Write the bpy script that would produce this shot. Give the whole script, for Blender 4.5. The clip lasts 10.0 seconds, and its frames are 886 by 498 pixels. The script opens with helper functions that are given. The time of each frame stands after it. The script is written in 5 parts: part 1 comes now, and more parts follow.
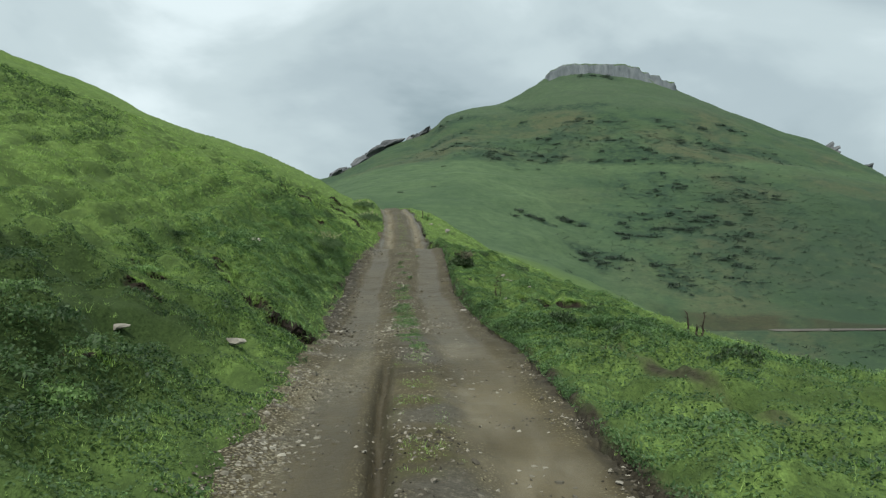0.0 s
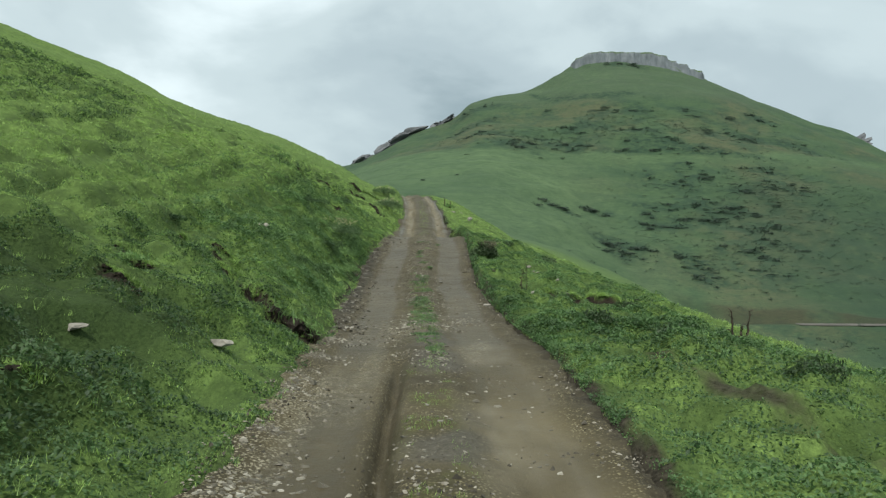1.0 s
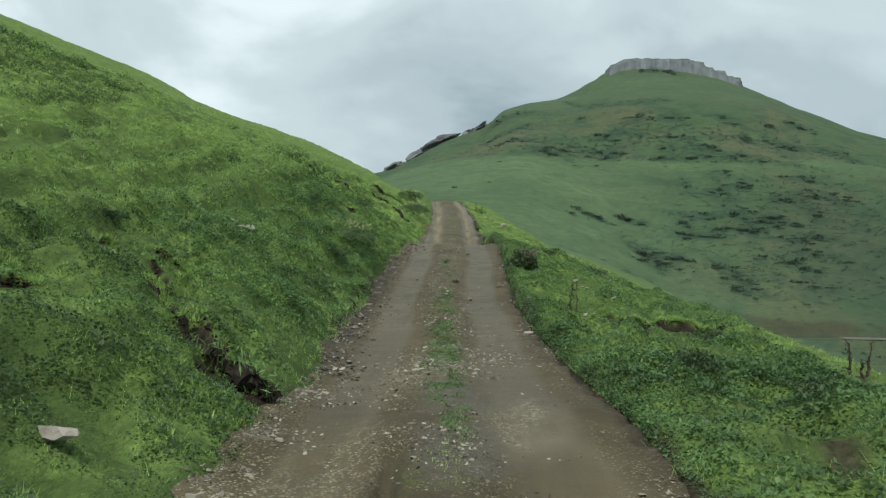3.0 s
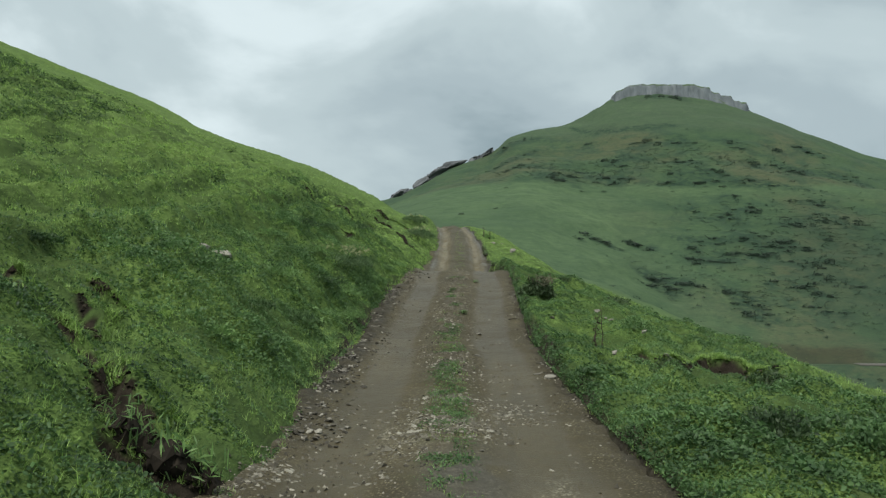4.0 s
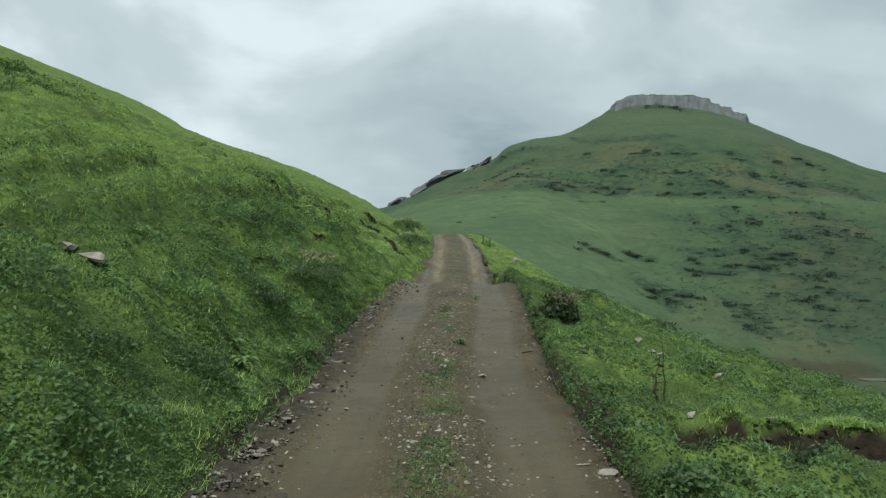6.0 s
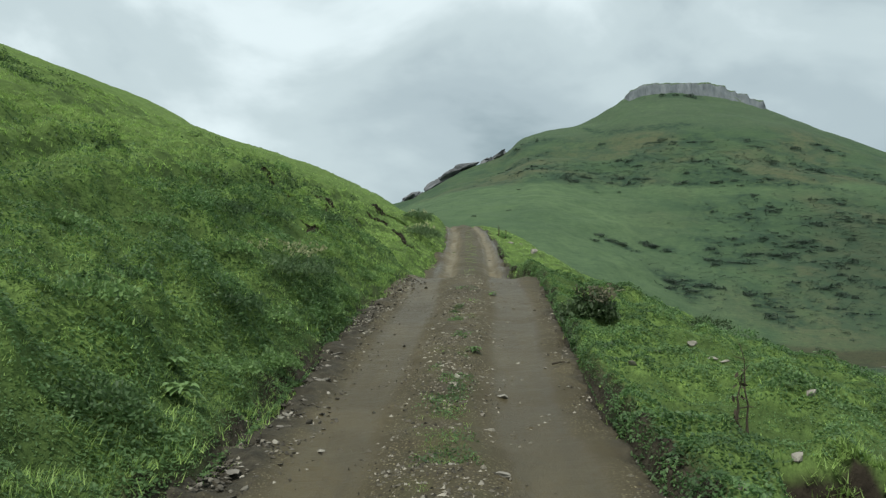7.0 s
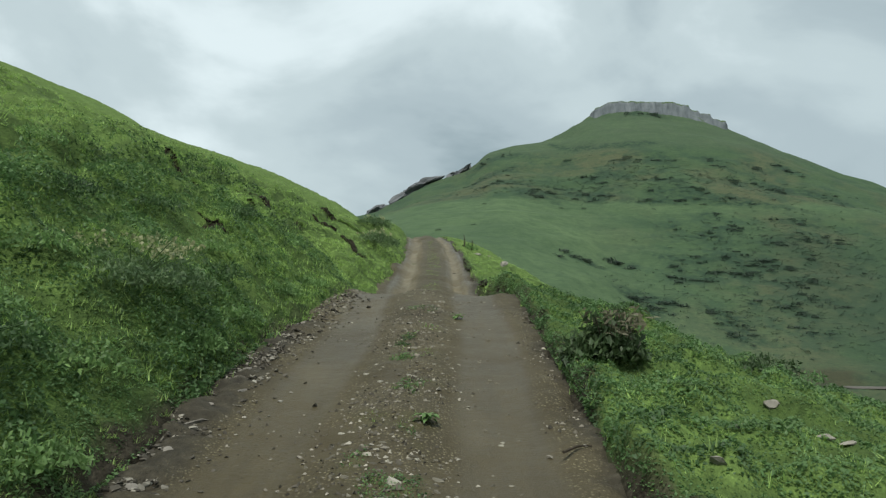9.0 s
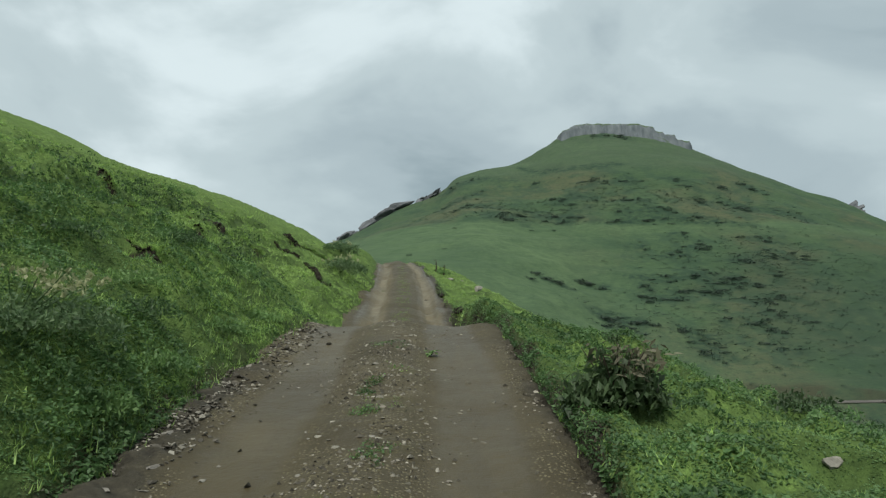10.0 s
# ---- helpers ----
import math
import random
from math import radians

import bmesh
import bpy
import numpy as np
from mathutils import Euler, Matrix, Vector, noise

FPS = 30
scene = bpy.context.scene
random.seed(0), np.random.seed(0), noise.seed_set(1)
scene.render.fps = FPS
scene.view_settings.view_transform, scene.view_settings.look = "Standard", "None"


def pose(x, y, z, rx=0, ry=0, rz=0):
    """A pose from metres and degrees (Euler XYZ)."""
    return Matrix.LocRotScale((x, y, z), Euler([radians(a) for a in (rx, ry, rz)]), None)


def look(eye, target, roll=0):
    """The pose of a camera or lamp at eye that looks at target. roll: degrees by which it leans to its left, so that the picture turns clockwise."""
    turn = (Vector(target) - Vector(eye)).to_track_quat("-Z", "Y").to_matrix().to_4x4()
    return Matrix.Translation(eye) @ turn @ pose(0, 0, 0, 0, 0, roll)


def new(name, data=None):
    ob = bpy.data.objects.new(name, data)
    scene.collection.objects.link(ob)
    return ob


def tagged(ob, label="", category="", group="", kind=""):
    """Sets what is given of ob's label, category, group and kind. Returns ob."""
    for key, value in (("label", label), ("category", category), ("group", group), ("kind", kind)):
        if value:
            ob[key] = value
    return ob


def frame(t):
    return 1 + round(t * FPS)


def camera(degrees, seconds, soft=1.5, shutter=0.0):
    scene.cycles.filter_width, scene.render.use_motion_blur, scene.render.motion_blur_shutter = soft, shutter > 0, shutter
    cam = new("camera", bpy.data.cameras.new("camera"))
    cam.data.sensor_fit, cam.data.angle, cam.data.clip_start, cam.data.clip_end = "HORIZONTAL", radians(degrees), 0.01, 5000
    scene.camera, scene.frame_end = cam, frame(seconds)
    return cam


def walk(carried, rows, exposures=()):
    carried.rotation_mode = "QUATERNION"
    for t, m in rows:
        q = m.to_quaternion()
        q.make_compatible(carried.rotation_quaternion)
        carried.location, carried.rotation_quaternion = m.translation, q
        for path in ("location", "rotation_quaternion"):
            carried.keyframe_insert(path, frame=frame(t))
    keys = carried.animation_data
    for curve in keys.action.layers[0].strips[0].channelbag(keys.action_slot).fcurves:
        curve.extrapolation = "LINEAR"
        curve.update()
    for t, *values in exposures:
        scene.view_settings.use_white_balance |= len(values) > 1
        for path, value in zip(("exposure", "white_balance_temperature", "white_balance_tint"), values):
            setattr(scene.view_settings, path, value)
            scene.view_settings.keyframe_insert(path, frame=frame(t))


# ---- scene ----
cam = camera(59.94, 10.0, soft=1.3)
PATH = [
    (0.0, 0.000, 0.000, 1.300, 93.00, 0.93, -1.99),
    (0.5, 0.027, 0.590, 1.339, 92.69, 0.25, -1.73),
    (1.0, 0.040, 1.179, 1.367, 92.15, 0.13, -0.38),
    (1.5, 0.048, 1.902, 1.394, 92.15, -0.47, 0.77),
    (2.0, 0.080, 2.646, 1.421, 91.95, -0.46, 0.80),
    (2.5, 0.094, 3.449, 1.470, 92.10, -0.57, 1.35),
    (4.0, 0.075, 5.826, 1.599, 94.73, -0.10, 2.51),
    (4.5, 0.056, 6.671, 1.669, 95.62, -0.11, 2.37),
    (5.0, 0.039, 7.520, 1.732, 96.07, -0.60, 2.04),
    (5.5, 0.025, 8.423, 1.796, 96.06, -0.80, 1.71),
    (6.0, 0.013, 9.319, 1.850, 95.41, -0.63, 2.26),
    (7.5, 0.010, 12.041, 2.005, 94.99, 0.55, 3.72),
    (8.0, 0.022, 12.909, 2.055, 95.58, 0.59, 2.81),
    (8.5, 0.007, 13.716, 2.095, 96.26, -0.11, 1.89),
    (9.0, 0.002, 14.373, 2.141, 96.05, -0.28, 0.77),
    (9.5, -0.007, 14.972, 2.214, 96.75, -0.04, -0.14),
    (10.0, 0.000, 15.566, 2.274, 97.89, 1.31, -1.21),
]
EXPOSURE = [(0, 0.10), (0.5, 0.13), (1.0, 0.22), (1.5, 0.32), (2.0, 0.29), (2.5, 0.24), (3.2, 0.10), (4.0, -0.02), (5.0, -0.02), (6.0, 0.02), (7.5, 0.12), (8.0, 0.10), (9.0, 0.05), (9.5, 0.0), (10.0, -0.04)]
walk(cam, [(t, pose(x, y, z, rx, ry, rz)) for t, x, y, z, rx, ry, rz in PATH], EXPOSURE)

# ---- sky and light ----
SUN_UP, SUN_AROUND = radians(58), radians(-165)
world = bpy.data.worlds.new("overcast_sky")
scene.world = world
world.use_nodes = True
wt = world.node_tree
wt.nodes.clear()


def wnode(kind, **values):
    n = wt.nodes.new(kind)
    for key, value in values.items():
        n.inputs[key.replace("_", " ")].default_value = value
    return n


sky = wt.nodes.new("ShaderNodeTexSky")
sky.sky_type, sky.sun_disc, sky.sun_elevation, sky.sun_rotation = "NISHITA", False, SUN_UP, SUN_AROUND
sky.dust_density = 3.0
coord = wt.nodes.new("ShaderNodeTexCoord")
stretch = wt.nodes.new("ShaderNodeMapping")
stretch.inputs["Scale"].default_value = (1.0, 1.0, 1.7)
stretch.inputs["Rotation"].default_value = (0.0, 0.35, 0.2)
wt.links.new(coord.outputs["Generated"], stretch.inputs["Vector"])
big = wnode("ShaderNodeTexNoise", Scale=2.6, Detail=6.0, Roughness=0.5, Distortion=0.25)
wt.links.new(stretch.outputs["Vector"], big.inputs["Vector"])
ramp = wt.nodes.new("ShaderNodeValToRGB")
ramp.color_ramp.interpolation = "EASE"
ramp.color_ramp.elements[0].position, ramp.color_ramp.elements[0].color = 0.27, (0.30, 0.39, 0.42, 1)
ramp.color_ramp.elements[1].position, ramp.color_ramp.elements[1].color = 0.64, (0.80, 0.92, 0.94, 1)
for at, grey in ((0.38, (0.45, 0.55, 0.58, 1)), (0.5, (0.57, 0.68, 0.70, 1))):
    ramp.color_ramp.elements.new(at).color = grey


def lobe(around, up, wide, amount, before):
    """Clouds that are thinner or denser round one direction (degrees)."""
    a, e = radians(around), radians(up)
    dot = wt.nodes.new("ShaderNodeVectorMath")
    dot.operation = "DOT_PRODUCT"
    dot.inputs[1].default_value = (math.sin(a) * math.cos(e), math.cos(a) * math.cos(e), math.sin(e))
    wt.links.new(coord.outputs["Generated"], dot.inputs[0])
    span = wt.nodes.new("ShaderNodeMapRange")
    span.interpolation_type = "SMOOTHSTEP"
    span.inputs["From Min"].default_value, span.inputs["From Max"].default_value = math.cos(radians(wide)), 1.0
    span.inputs["To Min"].default_value, span.inputs["To Max"].default_value = 0.0, amount
    wt.links.new(dot.outputs["Value"], span.inputs["Value"])
    add = wt.nodes.new("ShaderNodeMath")
    wt.links.new(before, add.inputs[0])
    wt.links.new(span.outputs["Result"], add.inputs[1])
    return add.outputs[0]


shade = lobe(-3, 9, 17, -0.105, big.outputs["Fac"])
shade = lobe(-24, 19, 18, 0.045, shade)
shade = lobe(-20, 19, 13, 0.04, shade)
shade = lobe(-4, 5, 8, -0.11, shade)
shade = lobe(25, 27, 12, 0.10, shade)
shade = lobe(28, 16, 14, -0.08, shade)
shade = lobe(31, 6, 9, -0.08, shade)
wt.links.new(shade, ramp.inputs["Fac"])
blue = wt.nodes.new("ShaderNodeBackground")
blue.inputs["Strength"].default_value = 0.10
cloud = wt.nodes.new("ShaderNodeBackground")
cloud.inputs["Strength"].default_value = 1.0
wt.links.new(sky.outputs["Color"], blue.inputs["Color"])
wt.links.new(ramp.outputs["Color"], cloud.inputs["Color"])
cover = wt.nodes.new("ShaderNodeMixShader")
cover.inputs["Fac"].default_value = 0.9
wt.links.new(blue.outputs["Background"], cover.inputs[1])
wt.links.new(cloud.outputs["Background"], cover.inputs[2])
wout = wt.nodes.new("ShaderNodeOutputWorld")
wt.links.new(cover.outputs["Shader"], wout.inputs["Surface"])

sun_data = bpy.data.lights.new("sun", "SUN")
sun_data.energy, sun_data.angle, sun_data.color = 3.9, radians(16), (1.0, 0.96, 0.90)
sun = new("sun", sun_data)
sun.matrix_world = look((60 * math.sin(SUN_AROUND) * math.cos(SUN_UP), 60 * math.cos(SUN_AROUND) * math.cos(SUN_UP), 60 * math.sin(SUN_UP)), (0, 0, 0))


# ---- terrain begin ----
def curve_through(x, *knots):
    """A smooth line through (x, y) knots, without overshoot."""
    xs, ys = np.array(knots[0::2], float), np.array(knots[1::2], float)
    x = np.clip(np.asarray(x, float), xs[0], xs[-1])
    step = np.diff(ys) / np.diff(xs)
    slope = np.zeros(len(xs))
    same = step[:-1] * step[1:] > 0
    slope[1:-1][same] = 2 * step[:-1][same] * step[1:][same] / (step[:-1][same] + step[1:][same])
    slope[0], slope[-1] = step[0], step[-1]
    i = np.clip(np.searchsorted(xs, x, side="right") - 1, 0, len(xs) - 2)
    w = xs[i + 1] - xs[i]
    s = (x - xs[i]) / w
    return ((1 + 2 * s) * (1 - s) ** 2 * ys[i] + s * (1 - s) ** 2 * w * slope[i]
            + s * s * (3 - 2 * s) * ys[i + 1] + s * s * (s - 1) * w * slope[i + 1])


def smooth(a, b, x):
    s = np.clip((x - a) / (b - a), 0, 1)
    return s * s * (3 - 2 * s)


def hashed(ix, iy, seed):
    h = (ix.astype(np.int64) * 374761393 + iy.astype(np.int64) * 668265263 + seed * 974634777) & 0x7FFFFFFF
    h = ((h ^ (h >> 13)) * 1274126177) & 0x7FFFFFFF
    return ((h ^ (h >> 16)) & 0xFFFF) / 65535.0


def noise2(x, y, size, seed=0):
    """Smooth noise of about -1 to 1, with lumps of that size."""
    x, y = np.asarray(x, float) / size, np.asarray(y, float) / size
    ix, iy = np.floor(x), np.floor(y)
    fx, fy = x - ix, y - iy
    fx, fy = fx * fx * fx * (fx * (fx * 6 - 15) + 10), fy * fy * fy * (fy * (fy * 6 - 15) + 10)
    a, b = hashed(ix, iy, seed), hashed(ix + 1, iy, seed)
    c, d = hashed(ix, iy + 1, seed), hashed(ix + 1, iy + 1, seed)
    return ((a * (1 - fx) + b * fx) * (1 - fy) + (c * (1 - fx) + d * fx) * fy) * 2 - 1


def rough(x, y, size, seed=0, octaves=4, fade=0.5):
    total, weight = 0.0, 1.0
    for k in range(octaves):
        total = total + weight * noise2(x + 7.3 * k, y - 3.1 * k, size / 2 ** k, seed + k)
        weight *= fade
    return total


def track_z(y):
    return curve_through(y, -60, -3.0, -20, -0.75, 0, 0.12, 5, 0.32, 9, 0.53, 12, 0.70, 14.4, 0.90, 17.8, 1.31, 20.2, 1.75, 21.9, 2.06, 23.4, 2.33,
                         25.2, 2.64, 26.2, 2.70, 28.5, 2.50, 33, 3.30, 40, 4.60, 50, 6.25, 60, 7.60, 66, 8.05, 75, 8.30, 90, 8.3, 115, 5.0, 180, -30.0, 260, -70)


def track_x(y):
    return curve_through(y, -60, 6.0, -15, 0.7, 4, 0.07, 12, -0.12, 18, -0.35, 24, -0.38, 33, -0.55, 40, -0.70, 52, -1.25, 60, -1.9, 70, -5.0, 90, -14)


def left_edge(y):
    return curve_through(y, -20, -1.1, 5, -1.12, 8, -1.27, 11, -1.35, 14, -1.62, 21.5, -1.80, 25, -1.55, 27, -1.50, 33, -1.68, 40, -1.72, 52, -2.3, 60, -2.9, 70, -6.0, 90, -15.2)


def right_edge(y):
    return curve_through(y, -20, 1.6, 4, 1.22, 9, 1.27, 13, 1.08, 17, 0.90, 25, 0.90, 28, 0.55, 33, 0.54, 40, 0.30, 52, -0.25, 60, -0.9, 70, -4.0, 90, -13)


def hill_swell(x):
    """Gentle swells along the crest of the hillside."""
    return curve_through(x, -80, -0.5, -60, -0.3, -51, -1.2, -44.5, -0.1, -36, -0.5, -31, -1.25, -24, -0.95, -15.7, -0.3, -9, -0.5, -5.4, -0.9, -3, -0.9)


def hill_near(x, y):
    """The spur that the track climbs: hillside to the left, falling ground to the right."""
    road = track_z(y)
    d = np.maximum(left_edge(y) - x, 0)
    e = np.maximum(x - right_edge(y), 0)
    bank = curve_through(y, -20, 0.1, 8, 0.12, 11, 0.35, 15, 0.62, 20, 0.80, 25, 0.62, 29, 0.80, 45, 0.55, 60, 0.65, 80, 0.5)
    pitch = curve_through(y, -20, 0.40, 8, 0.40, 20, 0.42, 48, 0.39, 62, 0.437, 90, 0.47, 140, 0.5)
    left = bank * (1 - np.exp(-d / 0.45)) + pitch * d - 0.10 * np.maximum(d - 45, 0) ** 1.25
    verge = curve_through(y, -20, 0.05, 6, 0.10, 12, 0.14, 18, 0.26, 24, 0.21, 28.5, 0.62, 34, 0.02, 60, 0.1)
    fall = curve_through(e, 0, 0, 1, 0.11, 2, 0.25, 3.2, 0.54, 4.5, 0.80, 7, 1.49, 12, 2.88, 20, 6.4, 40, 18.0, 80, 41, 400, 420)
    drop = curve_through(y, -20, 0.53, 8, 0.53, 15, 1.02, 20, 1.18, 26, 2.5, 34, 1.44, 45, 2.8, 60, 2.6, 80, 2.6)
    right = verge * (1 - np.exp(-e / (0.05 + 0.08 * smooth(13, 9, y)))) - fall * drop
    z = road + np.where(d > 0, left, np.where(e > 0, right, 0))
    # further up the hillside runs on as one plane to a rounded crest
    plane = 14.8 - 0.4005 * (x + 18.4) + 0.1257 * (y - 62.4) + hill_swell(x)
    crest = curve_through(x, -90, 122, -60, 109, -44.8, 101, -30, 90, -15, 79, -9, 70, -5, 63, -3, 59)
    over = np.maximum(y - crest, 0)
    plane = plane - 0.022 * over ** 2 / (1 + 0.02 * over)
    return z + (plane - z) * smooth(34, 52, y) * smooth(-2.6, -5.0, x)


RIDGE = 436.0


def mountain(x, y):
    """The table mountain behind the valley, and the saddle at its left foot."""
    top = curve_through(x, -500, 20, -160, 46, -46, 66, -30, 74, -18, 81, 5, 89, 21, 101, 54, 109, 77, 121.5, 100, 125.3, 128, 124.0, 157, 114,
                        188, 101.5, 212, 91.7, 234, 85, 246, 79, 256, 71, 275, 63, 400, 30, 900, -10)
    foot = curve_through(x, -200, 16, 0, 14, 30, 9, 60, -3, 90, -12.5, 140, -12.5, 300, -14, 900, -16)
    start = curve_through(x, -200, 150, 0, 190, 60, 215, 300, 222, 900, 250)
    s = (y - start) / (RIDGE - start)
    rise = curve_through(np.clip(s, 0, 1), 0, 0.0, 0.10, 0.075, 0.45, 0.42, 0.58, 0.555, 0.66, 0.620, 0.72, 0.68, 0.9, 0.89, 1, 1.0)
    behind = np.maximum(y - RIDGE - 55 * smooth(60, 90, x) * smooth(170, 140, x), 0)
    z = foot + (top - foot) * rise - behind * 0.55
    z = z + 1.6 * np.exp(-((x - 97) / 15) ** 2) * smooth(405, 427, y)
    before = np.maximum(start - y, 0)
    drop = curve_through(x, -200, 0.06, 10, 0.075, 60, 0.13, 100, 0.2, 900, 0.2)
    z = z - before * drop
    z = z - 9 * smooth(4, 36, x) * smooth(165, 70, y) - 8 * smooth(100, 50, y)
    return np.maximum(z, -60)


def valley_road_y(x):
    return 208 + 5 * np.sin(x / 37) - 0.03 * (x - 90)


def cattle_steps(x, y):
    """Cattle paths along the hillside: how far across a step (0 to 1, the riser last), and how high the steps are."""
    d = np.maximum(left_edge(np.minimum(y, 60)) - x, 0)
    across = 0.4 * d + 0.14 * rough(x, y * 0.3, 4, 21, 3) + 0.04 * rough(x, y * 0.3, 0.9, 22, 2)
    return (across / 0.34) % 1, smooth(0.9, 2.4, d) * np.clip(0.65 + 0.8 * noise2(x, y * 0.25, 1.6, 24), 0.12, 1.3)


def ground_z(x, y, detail=True):
    x, y = np.asarray(x, float), np.asarray(y, float)
    a, b = hill_near(x, y), mountain(x, y)
    k = 0.5 + 5.5 * smooth(70, 200, np.hypot(x, y))
    h = np.clip(0.5 + 0.5 * (a - b) / k, 0, 1)
    z = b * (1 - h) + a * h + k * h * (1 - h) * smooth(20, 60, np.hypot(x, y - 10))
    far = smooth(120, 220, y)
    z = z + far * (1.5 * rough(x, y * 1.3, 46, 11, 5) + 0.7 * noise2(x * 0.5, z * 2.2, 9, 15))
    dy = y - valley_road_y(x)
    z = z + 2.6 * smooth(50, 90, x) * smooth(4, 8, dy) * smooth(70, 20, dy)
    shelf = smooth(50, 90, x) * (1 - smooth(2.6, 6.5, np.abs(y - valley_road_y(x))))
    z = z * (1 - shelf) + (-11.7) * shelf
    if detail:
        off = np.maximum(left_edge(y) - x, x - right_edge(y))
        turf = smooth(0.0, 0.5, off) * (1 - far)
        near = 1 - smooth(40, 90, y)
        d = np.maximum(left_edge(y) - x, 0)
        tread, tall = cattle_steps(x, y)
        steps = tall * (smooth(0.72, 1.0, tread) - tread + 0.45)
        lumps = 1 - 2 * np.abs(rough(x, y * 0.8, 0.75, 3, 3))
        settle = 0.2 * smooth(14, 18, y) * smooth(42, 36, y) * smooth(0.0, 0.35, off) * smooth(3.0, 1.5, d) + 0.13 * smooth(1.2, 2.6, x - right_edge(y)) * smooth(6, 9, y) * smooth(16, 13, y) + 0.05 * smooth(2.5, 4.5, x - right_edge(y)) * smooth(5, 9, y) * smooth(40, 30, y)
        clods = rough(x, y, 0.95, 17, 3) * np.maximum(smooth(10, 15, y), 0.8 * smooth(8.5, 6.0, y)) * np.exp(-((d - 1.2) / 1.3) ** 2) * (d > 0)
        z = z + turf * ((0.085 * lumps + 0.06 * rough(x, y, 0.36, 4, 2)) * near + 0.08 * rough(x, y * 0.25, 1.8, 5, 3) + 0.24 * steps + 0.09 * (1 - 2 * np.abs(rough(x, y * 0.3, 0.6, 27, 3))) * smooth(1.0, 3, d) * smooth(70, 46, y)
                        + 0.10 * clods + 0.4 * rough(x, y, 16, 8, 2) * smooth(4, 14, off))
        z = z - settle
        z = z + (1 - turf) * (1 - far) * smooth(0, 0.05, off) * 0.05 * rough(x, y, 0.25, 31, 3)
    return z


# bare, slumped earth: x, y, half length, half width, turn in degrees, depth
SCARS = [(-2.02, 10.42, 0.34, 0.10, -42, 0.17), (-1.60, 9.92, 0.34, 0.06, 6, 0.12), (-2.50, 10.75, 0.36, 0.03, -38, 0.10), (-2.85, 11.5, 0.45, 0.02, -50, 0.08), (-2.9, 12.2, 0.35, 0.03, -10, 0.10), (-3.45, 11.4, 0.4, 0.03, -25, 0.10),
         (-2.95, 8.5, 0.25, 0.03, -20, 0.10), (-3.4, 9.9, 0.25, 0.03, -10, 0.10), (-2.35, 5.3, 0.25, 0.04, -35, 0.10),
         (2.15, 15.72, 0.60, 0.20, -8, 0.32), (2.85, 15.85, 0.72, 0.12, -6, 0.28), (3.45, 15.72, 0.52, 0.09, -36, 0.26), 
         (-3.4, 27.3, 0.60, 0.06, -10, 0.24), (-2.7, 25.6, 0.45, 0.04, -25, 0.18)]
SCARS += [(-4.3, 32.1, 0.9, 0.10, -8, 0.26), (-3.05, 28.2, 0.6, 0.08, -20, 0.22), (-3.6, 38.1, 1.2, 0.10, -10, 0.28), (1.75, 28.3, 0.55, 0.06, -10, 0.18), (-2.75, 23.4, 0.4, 0.03, -20, 0.14), (-4.2, 26.2, 0.5, 0.03, 0, 0.14)]


def scar_mask(x, y):
    """How bare the earth is, and how far the turf has slumped below the torn edge."""
    bare, deep = np.zeros(np.shape(x)), np.zeros(np.shape(x))
    ragged = 0.07 * rough(x, y, 0.5, 41, 3)
    for cx, cy, a, b, turn, depth in SCARS:
        c, s = math.cos(radians(turn)), math.sin(radians(turn))
        u, v = (x - cx) * c + (y - cy) * s, -(x - cx) * s + (y - cy) * c + ragged
        ends = 1 - smooth(0.75, 1.1, np.abs(u) / a + ragged)
        drop = smooth(b, b - 0.08, v) * (1 - smooth(0.0, 4.5 * b + 0.3, -v))
        bare = np.maximum(bare, ends * smooth(b + 0.03, b - 0.02, v) * smooth(-b - 0.08, -b + 0.03, v))
        deep = np.maximum(deep, depth * ends * drop)
    return bare, deep


def trail(x, y):
    """A narrow trodden path through the verge."""
    off = x - (2.28 + (8.0 - y) * 0.05 + 0.08 * rough(x * 0, y, 1.2, 121, 2))
    return np.exp(-(off / 0.12) ** 4) * smooth(4.2, 5.5, y) * smooth(10.4, 9.6, y) * smooth(-0.6, 0.1, rough(x, y, 0.6, 123, 3) + 0.2)


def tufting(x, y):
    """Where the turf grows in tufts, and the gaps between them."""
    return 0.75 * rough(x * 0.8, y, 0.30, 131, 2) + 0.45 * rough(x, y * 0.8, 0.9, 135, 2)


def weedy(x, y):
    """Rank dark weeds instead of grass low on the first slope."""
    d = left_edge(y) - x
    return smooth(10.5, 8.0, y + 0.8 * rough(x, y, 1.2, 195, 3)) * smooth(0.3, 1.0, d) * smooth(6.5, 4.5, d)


def surface_z(x, y):
    off = np.maximum(left_edge(y) - x, x - right_edge(y))
    knolls = 0.09 * np.clip(tufting(x, y) + 0.15, 0, 1.1) * smooth(0.1, 0.4, off) * smooth(36, 28, y) * smooth(-2, 0, y)
    deep = scar_mask(x, y)[1]
    return ground_z(x, y) + knolls * (1 - smooth(0.02, 0.15, deep)) - deep


